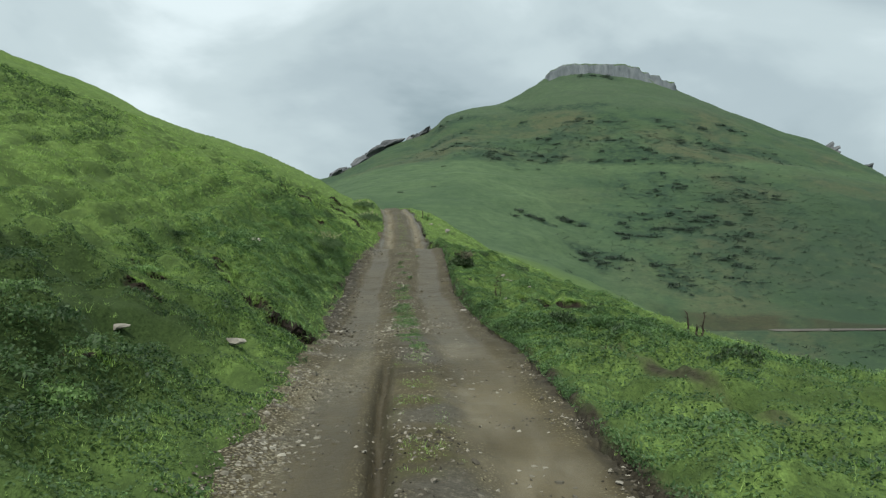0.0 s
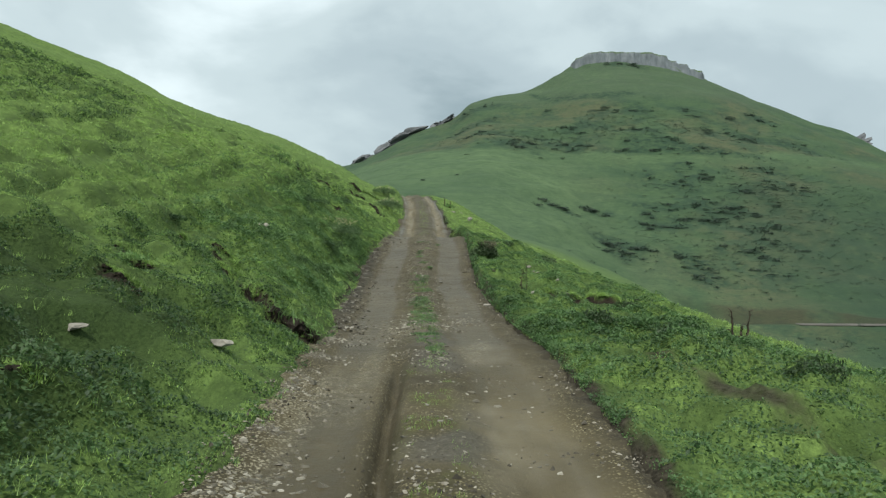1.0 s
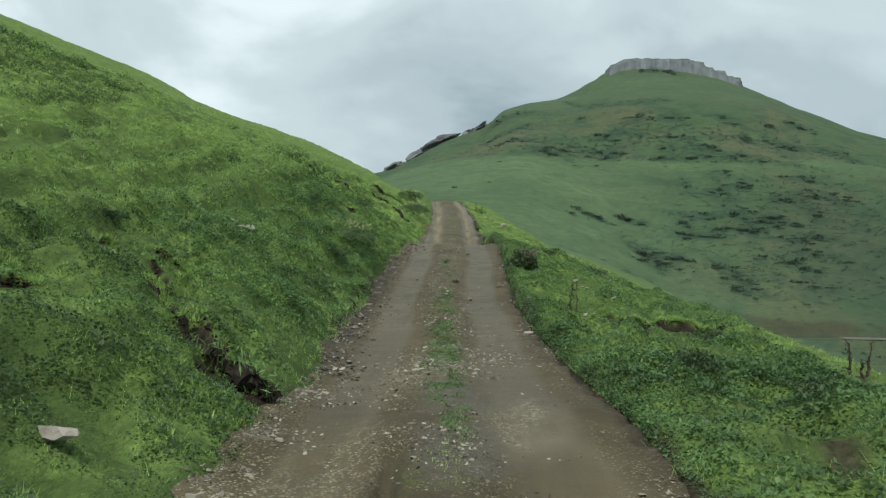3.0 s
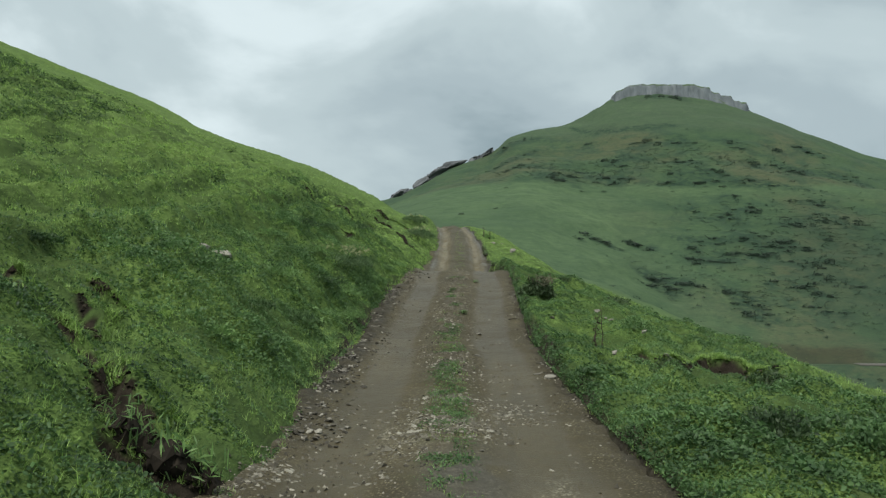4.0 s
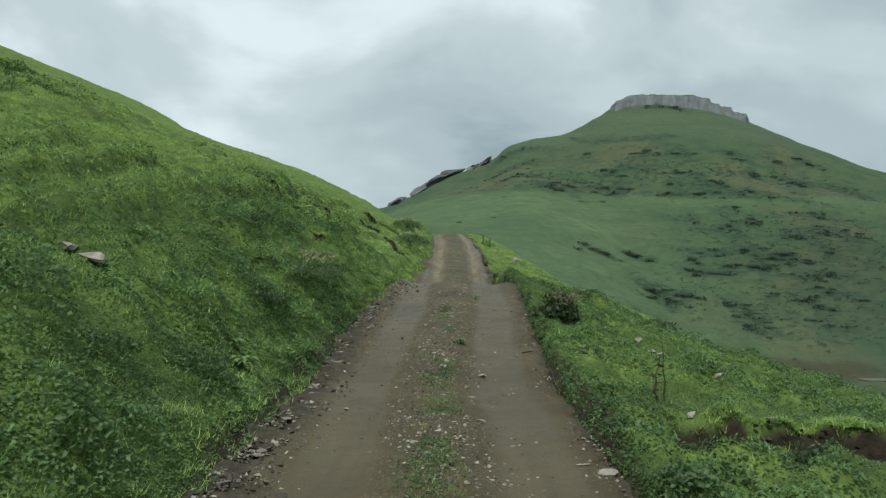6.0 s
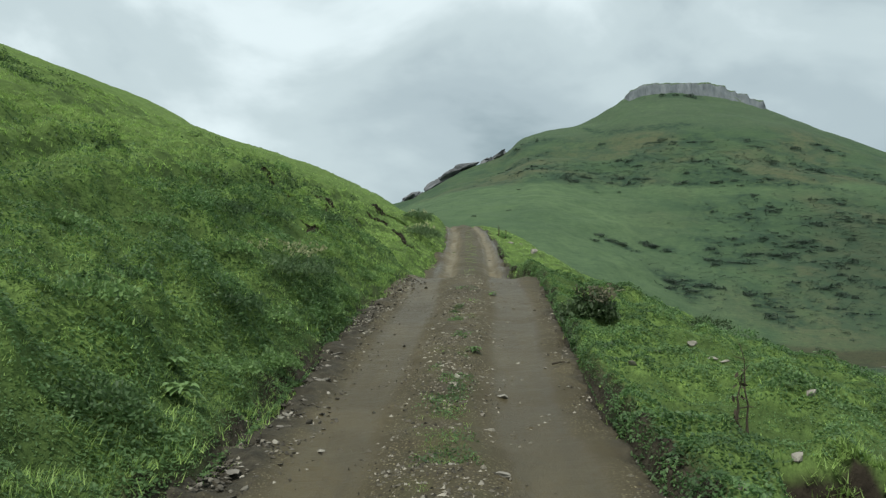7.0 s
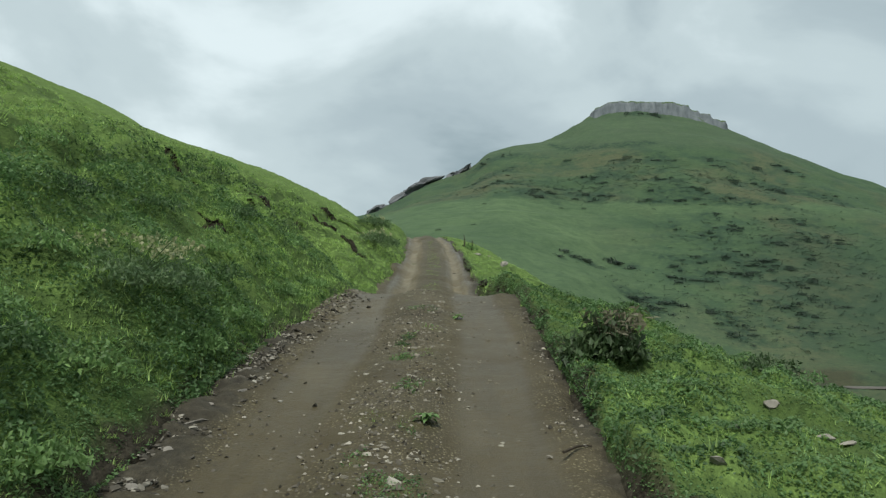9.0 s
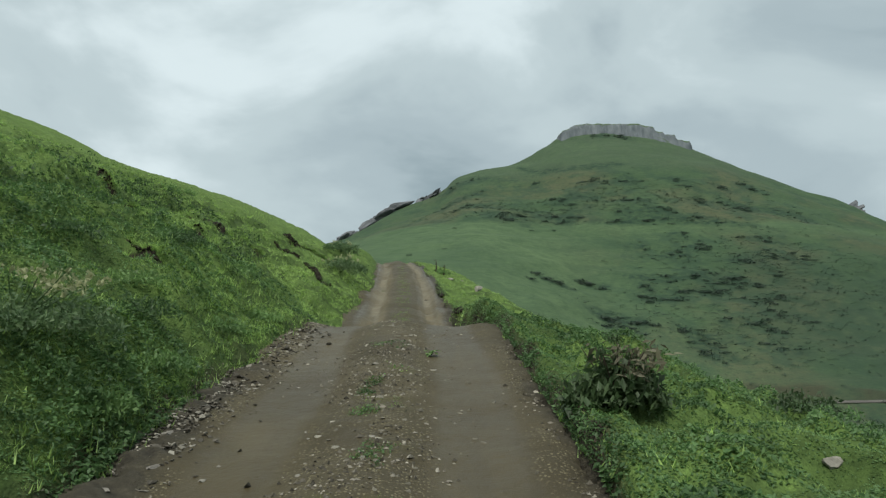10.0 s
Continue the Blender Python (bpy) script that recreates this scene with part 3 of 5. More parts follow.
# ---- ground ----
# patches of scrub on the mountain: x, y, half width, half depth, shrubs
HEATH = [(19, 413, 11, 5, 7), (16, 383, 8, 6, 8), (26, 391, 5, 3, 4), (25, 356, 9, 4, 6), (35, 335, 8, 8, 16), (59, 338, 9, 6, 12), (70, 361, 8, 8, 8), (81, 376, 7, 7, 8),
         (57, 397, 2, 2, 2), (98, 376, 7, 5, 6), (124, 378, 7, 5, 6), (164, 389, 7, 4, 12), (145, 379, 5, 4, 5), (145, 358, 8, 7, 9), (100, 338, 9, 3, 7), (86, 340, 4, 3, 4),
         (126, 357, 6, 6, 7), (96, 349, 6, 7, 7), (166, 361, 10, 5, 9), (112, 332, 42, 2, 26)]
LOWER = [(85, 313, 3, 2, 3), (103, 320, 4, 2, 3), (94, 304, 8, 3, 7), (106, 309, 8, 4, 9), (135, 321, 9, 2, 8), (132, 306, 4, 4, 7), (121, 301, 8, 4, 9), (140, 304, 6, 5, 8), (103, 286, 7, 5, 14),
         (110, 284, 4, 5, 9), (83, 284, 9, 2, 8), (76, 277, 2, 2, 4), (91, 278, 6, 2, 6), (98, 277, 6, 3, 8), (81, 270, 7, 2, 9), (73, 268, 2, 2, 3), (127, 291, 3, 3, 4), (117, 284, 5, 2, 5),
         (109, 271, 6, 2, 5), (121, 275, 8, 2, 7)]
FOOT = [(118, 264, 4, 4, 5), (103, 257, 3, 2, 4), (94, 256, 2, 2, 2), (42, 264, 5, 1.6, 9), (54, 275, 4, 1.4, 8), (34, 257, 1, 1.3, 2), (64, 246, 4, 2, 5), (55, 246, 4, 4, 6), (56, 238, 6, 2, 5),
        (61, 275, 1, 1.3, 1), (60, 240, 5, 2, 5), (58, 247, 7, 5, 7), (83, 243, 7, 4, 9), (84, 235, 5, 3, 6), (117, 264, 8, 4, 6), (107, 242, 7, 3, 6), (79, 246, 5, 3, 6), (109, 253, 4, 2, 4),
        (102, 426, 12, 3, 12)]


def old_terrace_y(x):
    return curve_through(x, 50, 429, 52.7, 422, 61, 410, 74, 399.2, 84, 396.8, 103, 395.2, 110, 396)


def scrub_and_terrace_shade(x, y):
    """How thickly low scrub covers the mountain slope, with the terrace lip's painted shade added."""
    cover = np.zeros(np.shape(x))
    for x0, y0, wx, wy, count in HEATH + LOWER + FOOT:
        reach = ((x - x0) / (1.1 * wx + 1.0)) ** 2 + ((y - y0) / (1.1 * wy + 1.2)) ** 2
        cover = np.maximum(cover, np.exp(-reach))
    # terrace lip: its dark shade line goes into the colour, no scrub grows there
    cover = np.maximum(cover, 1.2 * np.exp(-((y - old_terrace_y(x)) / 2.4) ** 2) * smooth(49, 53, x) * smooth(108, 96, x))
    return smooth(0.25, 0.75, cover + 0.30 * rough(x, y, 7.0, 141, 3))


side = np.concatenate([np.arange(0, 2.6, 0.06), 2.6 + np.cumsum(0.07 * 1.023 ** np.arange(0, 300))])
side = side[side < 75]
across = np.concatenate([-side[:0:-1], side])
ahead = [-420.0]
while ahead[-1] < 2400:
    y0 = ahead[-1]
    if y0 < 0:
        gap = max(0.3, -y0 * 0.09)
    elif y0 < 34:
        gap = 0.105
    elif y0 < 120:
        gap = 0.095 + (y0 - 34) * 0.0050
    elif y0 < 480:
        gap = 1.5
    else:
        gap = 1.5 + (y0 - 480) * 0.12
    ahead.append(y0 + gap)
ahead = np.array(ahead)
spread = 1 + np.maximum(ahead - 30, 0) / 30 * smooth(30, 60, ahead) + np.maximum(-ahead - 20, 0) / 30
gx = track_x(np.clip(ahead, -20, 40))[:, None] * (1 - smooth(30, 60, ahead))[:, None] + across[None, :] * spread[:, None]
gy = np.repeat(ahead[:, None], len(across), 1)
gz = surface_z(gx, gy)
bare, deep = scar_mask(gx, gy)
inside = np.minimum(gx - left_edge(gy), right_edge(gy) - gx)
gz = gz - 0.22 * smooth(0.02, 0.14, inside) * (1 - smooth(66, 72, gy))
dirt = np.where(gy < 72, smooth(-0.12, -0.01, inside + 0.08 * rough(gx, gy, 0.5, 33, 3)), 0) * np.where(gx < track_x(gy), 0.25 + 0.75 * smooth(12, 15, gy) * smooth(23.5, 21.5, gy), 1.0)
shelf = smooth(60, 85, gx) * smooth(2.5, 4.0, gy - valley_road_y(gx)) * smooth(10.5, 8.5, gy - valley_road_y(gx))
dirt = np.maximum(dirt, shelf * smooth(-0.9, 0.3, rough(gx, gy, 9, 37, 3) + 0.5) * 0.55)
dirt = np.maximum(dirt, 0.9 * trail(gx, gy))
# "gap" masks the painted shade between tufts and under weeds
ground = new("ground", mesh_of("ground", np.stack([gx, gy, gz], 2).reshape(-1, 3), grid_faces(len(ahead), len(across)), TURF, True, {"bare": bare, "dirt": dirt, "gap": np.where(gy < 40, np.maximum(smooth(0.10, -0.40, tufting(gx, gy)), 1.6 * weedy(gx, gy)), 0), "scrub": np.where(gy > 220, scrub_and_terrace_shade(gx, gy), 0)}))
tagged(ground, "green grassy mountain pasture with a table mountain behind", "ground", kind="structure")

# ---- dirt track ----
ty = np.concatenate([np.arange(-8, 0, 0.12), np.arange(0, 29, 0.04), np.arange(29, 70, 0.12)])
tu = np.linspace(0, 1, 76)
lo, hi = left_edge(ty)[:, None] - 0.12, right_edge(ty)[:, None] + 0.06
tx = lo + (hi - lo) * tu[None, :]
tyy = np.repeat(ty[:, None], len(tu), 1)
tz, mud, turf_mask, margin = track_surface(tx, tyy)
damp_and_shade, dry, pale = track_wear(tx, tyy)
from_left = tx - left_edge(tyy)
# left: scree; right: dark soil and the verge lip's shadow as colour
scree_and_verge_shade = smooth(0.40, 0.12, from_left + 0.15 * rough(tx, tyy, 0.6, 58, 3)) * smooth(10.5, 14, tyy) * smooth(24, 22, tyy) * 0.95 + smooth(0.16, 0.02, right_edge(tyy) - tx + 0.06 * rough(tx, tyy, 0.4, 59, 2)) * 0.9
tz = tz + scree_and_verge_shade * 0.05 * rough(tx, tyy, 0.22, 57, 3)
track = new("dirt_track", mesh_of("dirt_track", np.stack([tx, tyy, tz], 2).reshape(-1, 3), grid_faces(len(ty), len(tu)), TRACK, True, {"mud": mud, "grass": turf_mask, "scree_and_verge_shade": np.clip(scree_and_verge_shade, 0, 1), "damp_and_shade": damp_and_shade, "dry": dry, "pale": pale,
                                          "grit": np.exp(-((tx - track_x(tyy) - 0.08) / 0.27) ** 4) * smooth(12.0, 10.5, tyy) * smooth(-0.5, 0.3, rough(tx, tyy, 0.8, 119, 3))}))
tagged(track, "rutted brown dirt track with stony edges and grassy middle", "track", kind="structure")


# ---- mountain: cliff, outcrops, valley road, scrub ----
def unit_sphere(level):
    bm = bmesh.new()
    bmesh.ops.create_icosphere(bm, subdivisions=level, radius=1.0)
    bm.verts.ensure_lookup_table()
    co = np.array([v.co[:] for v in bm.verts])
    fa = np.array([[v.index for v in f.verts] for f in bm.faces])
    bm.free()
    return co, fa


BALL1, BALL2, BALL3 = unit_sphere(1), unit_sphere(2), unit_sphere(3)


def rock_shape(rng, ball=BALL2, flat=0.6, jag=0.35):
    """A broken stone: a ball cut by random planes and roughened."""
    co, fa = ball
    co = co.copy()
    for _ in range(9):
        n = rng.normal(size=3)
        n /= np.linalg.norm(n)
        over = np.maximum(co @ n - rng.uniform(0.30, 0.75), 0)
        co -= over[:, None] * n * 1.0
    co *= 1 + jag * 0.3 * rng.normal(size=(len(co), 1)) * 0.35
    co[:, 2] *= flat
    return co, fa


def cliff_cap():
    n, angles = 420, np.linspace(0, 2 * math.pi, 420, endpoint=False)
    cx, cy, hw, hd = 115.5, 458.0, 40.5, 29.0
    c, s = np.cos(angles), np.sin(angles)
    r = (np.abs(c) ** 6 + np.abs(s) ** 6) ** (-1 / 6)
    flute = 1.2 * rough(angles * 60, angles * 0, 9, 81, 3) + 0.5 * np.abs(rough(angles * 60, angles * 0 + 9, 1.6, 85, 2))
    rows, levels = [], [0.0, 0.3, 0.45, 0.58, 0.60, 0.74, 0.86, 0.96, 1.0, 1.01, 1.0]
    inset = [-1.6, -0.4, 0.0, 0.25, 0.35, 0.6, 0.9, 1.5, 2.8, 9.0, 24.0]
    px, py = cx + hw * r * c, cy + hd * r * s
    top = curve_through(px, 70, 120.5, 75, 122.5, 79, 126.0, 85, 128.6, 100, 129.2, 122, 128.8, 127, 127.0, 130, 126.6, 130.6, 124.6, 136, 124.2, 136.8, 122.2, 142, 121.6, 143, 119.4, 150, 118.6, 155.5, 116)
    top = top + 0.55 * rough(px, py, 5, 88, 3)
    base = ground_z(px, py, False) - 5.0
    for level, back in zip(levels, inset):
        wave = flute * (1.0 if level < 0.98 else 0.3)
        wave = wave + 0.6 * rough(px, py + level * 7, 3.5, 70, 3)
        k = 1 - (back + wave) / np.hypot(px - cx, py - cy)
        k = np.maximum(k, 0.02)
        x, y = cx + (px - cx) * k, cy + (py - cy) * k
        rows.append(np.stack([x, y, base + (top - base) * level + 0.2 * rough(x * 1.1, y, 5, 90, 2)], 1))
    verts = np.concatenate(rows)
    i = np.arange(n)
    j = (i + 1) % n
    faces = np.concatenate([np.stack([i + k * n, j + k * n, j + (k + 1) * n, i + (k + 1) * n], 1) for k in range(len(levels) - 1)])
    ob = new("cliff", mesh_of("cliff", verts, faces, CLIFF, True))
    bm = bmesh.new()
    bm.from_mesh(ob.data)
    bm.verts.ensure_lookup_table()
    bm.faces.new([bm.verts[len(levels) * n - n + k] for k in range(n)])
    bm.to_mesh(ob.data)
    bm.free()
    return tagged(ob, "grey limestone cliff capping the flat mountain top", "cliff", kind="structure")


cliff_cap()


def outcrop(seed, ends, thick, count, label):
    rng = np.random.default_rng(seed)
    (x0, y0, up0), (x1, y1, up1) = ends
    root = new("rock_outcrop")
    root.location = (x0, y0, float(ground_z(x0, y0, False)))
    for k in range(count):
        s = (k + 0.5) / count + rng.normal() * 0.05
        x, y = x0 + (x1 - x0) * s, y0 + (y1 - y0) * s + rng.normal() * 1.5
        co, fa = rock_shape(rng, BALL2, 1.0, 1.3)
        size = np.array([thick * rng.uniform(1.3, 2.4), thick * rng.uniform(0.7, 1.2), thick * rng.uniform(0.45, 0.8)])
        lean = Euler((rng.normal() * 0.15, -0.5 + rng.normal() * 0.15, rng.normal() * 0.3)).to_matrix()
        block = new("rock", mesh_of("rock", (co * size) @ np.array(lean).T, fa, OUTCROP, False))
        block.parent = root
        block.location = Vector((x, y, float(ground_z(x, y, False)) + up0 + (up1 - up0) * s)) - root.location
    return tagged(root, label, "rock")


outcrop(1, ((-33, 433, -0.5), (-16, 433, 1.6)), 5.2, 13, "dark grey jagged rock outcrop on a grassy ridge")
outcrop(2, ((-1, 433, -0.2), (8, 433, 0.6)), 3.6, 8, "pale grey rock outcrop on the crest of a ridge")
outcrop(3, ((-47, 434, 0.2), (-40, 434, 0.8)), 3.6, 5, "small dark rock outcrop low on the ridge")
outcrop(4, ((240, 437, -1.0), (264, 437, -0.4)), 3.6, 10, "dark weathered rock outcrop on the mountain shoulder")

vx = np.linspace(98, 420, 180)
vw = np.linspace(-2.5, 2.5, 7)
vxx, vyy = np.repeat(vx[:, None], 7, 1), valley_road_y(vx)[:, None] + vw[None, :]
vz = np.maximum(-11.7 + 0.25 + 0.055 * vw[None, :], ground_z(vxx, vyy) + 0.03)
GRAVEL_ROAD = rock_material("valley_gravel", (0.060, 0.058, 0.050), (0.115, 0.110, 0.096), 0.25, 0.0)
valley_road = new("valley_road", mesh_of("valley_road", np.stack([vxx, vyy, vz], 2).reshape(-1, 3), grid_faces(180, 7), GRAVEL_ROAD))
tagged(valley_road, "pale gravel road cut along the valley foot", "road", kind="structure")


def leaf_cloud(rng, count, w, h, size, low=0.0):
    """Leaf quads scattered through a lumpy low dome."""
    lumps = rng.normal(size=(5, 2)) * 0.35 * w
    which = rng.integers(5, size=count)
    a, u = rng.uniform(0, 2 * math.pi, count), rng.uniform(0, 1, count)
    rad = np.sqrt(rng.uniform(0.15, 1, count)) * w * 0.62
    x = lumps[which, 0] + rad * np.cos(a)
    y = lumps[which, 1] * 0.7 + rad * np.sin(a)
    roof = h * np.sqrt(np.maximum(1 - (rad / (w * 0.66)) ** 2, 0.02)) * (0.7 + 0.3 * np.sin(which * 2.1))
    z = low + roof * (1 - 0.55 * u ** 2)
    return leaves_at(rng, np.stack([x, y, z], 1), size)


def leaves_at(rng, centre, size, tilt=0.6, slim=0.5):
    """Diamond leaves with a bent midrib, two triangles each."""
    n = len(centre)
    size = size * rng.uniform(0.6, 1.3, n)
    turn, lean, roll = rng.uniform(0, 2 * math.pi, n), rng.normal(size=n) * tilt, rng.normal(size=n) * tilt
    ax = np.stack([np.cos(turn) * np.cos(lean), np.sin(turn) * np.cos(lean), np.sin(lean)], 1)
    sd = np.stack([-np.sin(turn) * np.cos(roll), np.cos(turn) * np.cos(roll), np.sin(roll)], 1)
    half = size[:, None] * 0.5
    tip, tail = centre + ax * half, centre - ax * half
    tip[:, 2] -= size * 0.12
    p, q = centre + sd * half * slim, centre - sd * half * slim
    verts = np.stack([tail, p, tip, q], 1).reshape(-1, 3)
    i = np.arange(n) * 4
    return verts, np.stack([i, i + 1, i + 2, i + 3], 1)


rng = np.random.default_rng(7)
shrub_meshes = []
for k in range(9):
    v, f = leaf_cloud(rng, 130, 1.0, 0.55, 0.25)
    shrub_meshes.append(mesh_of("shrub", v, f, SCRUB, False))

for x0, y0, wx, wy, count in HEATH + LOWER + FOOT:
    for k in range(int(0.5 + 0.62 * count)):
        x, y = x0 + np.clip(rng.normal() * 0.6, -1.3, 1.3) * wx, y0 + np.clip(rng.normal() * 0.6, -1.3, 1.3) * wy
        ob = new("shrub", shrub_meshes[rng.integers(9)])
        w = rng.uniform(0.8, 2.2)
        ob.matrix_basis = Matrix.LocRotScale((x, y, float(ground_z(x, y)) - 0.12 * w), Euler((0, 0, rng.normal() * 0.35)), (w * rng.uniform(1.0, 1.9), w * 0.9, w * rng.uniform(0.9, 1.5)))
        tagged(ob, "dark green low scrub bush on the mountain slope", "bush", "mountain scrub")

vs, fs, base = [], [], 0
WIDE = [(100, 358, 50, 16, 330), (130, 300, 32, 16, 230), (95, 258, 28, 12, 120), (170, 275, 40, 20, 160), (50, 350, 30, 12, 90), (150, 197, 60, 4, 120), (115, 234, 45, 7, 50)]
for x0, y0, wx, wy, count in HEATH + LOWER + FOOT + WIDE:
    n = count * 3
    xs_, ys_ = x0 + rng.normal(size=n) * wx * 0.8, y0 + rng.normal(size=n) * wy * 0.8
    for x, y, z in zip(xs_, ys_, ground_z(xs_, ys_)):
        w = rng.uniform(0.4, 1.5)
        v, f = leaf_cloud(rng, 16, w, w * rng.uniform(0.5, 0.95), w * 0.34)
        vs.append(v + np.array([x, y, z])), fs.append(f + base)
        base += len(v)
scrub = new("scrub", mesh_of("scrub", np.concatenate(vs), np.concatenate(fs), SCRUB, False))
tagged(scrub, "low dark scrub scattered between the mountain bushes", "scrub", kind="stuff")

# lone dark bushes in the pasture of the saddle
LONE = ((12, 318, 1.3), (7, 279, 1.2), (43, 321, 1.3), (53, 325, 1.4), (-5, 266, 1.4))
for x, y, w in LONE:
    ob = new("shrub", shrub_meshes[int(w * 10) % 9])
    ob.matrix_basis = Matrix.LocRotScale((x, y, float(ground_z(x, y)) - 0.1), None, (w, w, w * 0.8))
    tagged(ob, "small dark bush alone in open pasture", "bush")


# ---- stones ----
pebble_meshes = [mesh_of("stone", *rock_shape(np.random.default_rng(140 + k), BALL1, 0.42 + 0.05 * (k % 5), 0.5), PEBBLE, False) for k in range(8)]
stone_meshes = [mesh_of("stone", *rock_shape(np.random.default_rng(100 + k), BALL2 if k < 6 else BALL1, 0.42 + 0.05 * (k % 5), 0.5), STONE, False) for k in range(14)]


def ground_at(x, y):
    l, r = float(left_edge(y)), float(right_edge(y))
    return float(track_surface(np.array(x), np.array(y))[0]) if l < x < r else float(surface_z(np.array(x), np.array(y)))


def stone(x, y, size, turn, label, mesh=0, group="", lean=0.0, lift=0.12):
    ob = new("stone", stone_meshes[mesh % 14])
    sx, sy, sz = size
    ob.matrix_basis = Matrix.LocRotScale((x, y, ground_at(x, y) + lift * sz), Euler((0, radians(lean), radians(turn))), (sx / 2, sy / 2, sz))
    return tagged(ob, label, "stone", group)


stone(-3.58, 15.97, (0.40, 0.20, 0.12), -25, "flat pale stone slab lying in the hillside grass", 0, lean=8, lift=0.35)
stone(-3.25, 15.86, (0.55, 0.22, 0.12), -28, "long pale stone slab lying in the hillside grass", 2, lean=10, lift=0.35)
stone(-1.82, 7.78, (0.27, 0.14, 0.10), -8, "pale grey stone propped on the grassy bank", 1, lift=0.6, lean=6)
stone(-2.55, 6.68, (0.22, 0.14, 0.08), 10, "small white stone in the bank grass", 3)
stone(0.90, 14.40, (0.20, 0.12, 0.10), 15, "white angular stone at the edge of the track", 4)
stone(0.76, 14.6, (0.14, 0.06, 0.03), -5, "flat pale stone chip at the track edge", 5)
stone(1.20, 14.95, (0.15, 0.12, 0.11), 40, "white angular stone beside the grassy verge", 6)
stone(1.88, 16.05, (0.13, 0.10, 0.10), 10, "white stone in bare earth", 7, lift=0.15)
stone(2.55, 16.05, (0.16, 0.10, 0.08), -20, "white stone at the foot of bare earth", 8, lift=0.15)
stone(2.28, 14.75, (0.24, 0.14, 0.10), -5, "flat pale stone beside bare earth", 9)
stone(2.02, 13.0, (0.15, 0.09, 0.08), 0, "pale stone in the verge grass", 3)
stone(2.25, 19.96, (0.15, 0.12, 0.10), 0, "rounded pale stone in the verge grass", 1, lift=0.15)
stone(1.71, 19.06, (0.15, 0.09, 0.05), -20, "low pale stone sunk in the verge grass", 4, lift=0.15)
stone(2.27, 19.17, (0.18, 0.09, 0.05), -25, "pale flat stone in the verge grass", 2, lift=0.15)
stone(2.36, 19.08, (0.14, 0.08, 0.05), 10, "pale flat stone in the verge grass", 5, lift=0.15)
stone(2.6, 17.6, (0.14, 0.10, 0.10), 0, "small pale stone in the verge grass", 7, lift=0.15)
stone(1.28, 18.2, (0.12, 0.09, 0.07), 0, "small pale stone at the verge edge", 8)
stone(0.12, 17.78, (0.20, 0.12, 0.05), -20, "flat pale stone in the middle of the track", 9)
stone(0.06, 15.6, (0.24, 0.12, 0.05), 5, "flat grey stone in the middle of the track", 0)
stone(0.80, 41.5, (0.35, 0.2, 0.16), 0, "white stone on the verge near the top", 1, lift=0.15)
stone(1.6, 39.0, (0.34, 0.28, 0.3), 0, "yellowish rounded stone on the verge", 3, lift=0.15)
stone(1.35, 43.5, (0.3, 0.2, 0.16), 0, "white stone on the verge near the top", 6, lift=0.15)
for x, y, s, k in ((-1.60, 19.3, 0.42, 0), (-1.52, 19.9, 0.34, 1), (-1.62, 18.8, 0.36, 2), (-1.50, 15.2, 0.24, 3), (-1.46, 14.6, 0.2, 4), (-1.55, 16.9, 0.24, 5), (-1.42, 13.2, 0.2, 9), (-1.58, 17.6, 0.26, 2), (-1.66, 20.6, 0.3, 1), (-1.56, 18.2, 0.3, 6), (-1.48, 14.0, 0.22, 7), (-1.66, 19.6, 0.34, 3), (-1.60, 21.3, 0.26, 8), (-1.45, 16.1, 0.2, 5), (-1.52, 15.7, 0.24, 10), (-1.40, 12.6, 0.18, 11)):
    slab = stone(x, y, (s * 0.7, s * 0.42, s * 0.14), 50 + 40 * k, "grey flat rock slab at the foot of the bank", k, "rock slabs along the bank")
    slab.data = slab.data.copy()
    slab.data.materials[0] = SLAB

rng = np.random.default_rng(21)
for k in range(250):
    y = 2.5 + 24.5 * rng.uniform() ** 0.8
    zone = rng.uniform()
    l, r, c = float(left_edge(y)), float(right_edge(y)), float(track_x(y))
    if zone < 0.40:
        x = c + rng.normal() * 0.2 - 0.02
    elif zone < 0.72:
        x = l + abs(rng.normal()) * 0.25
    elif zone < 0.85:
        x = r - abs(rng.normal()) * 0.2
    else:
        x = rng.uniform(l + 0.1, r - 0.1)
    s = rng.uniform(0.022, 0.05) * (1.5 if rng.uniform() < 0.12 else 1)
    pebble = stone(x, y, (s * 1.3, s, s * 0.55), rng.uniform(0, 360), "small stone lying on the dirt track", 6, "loose stones on the track")
    pebble.data = stone_meshes[6 + k % 8] if k % 5 < 2 else pebble_meshes[k % 8]


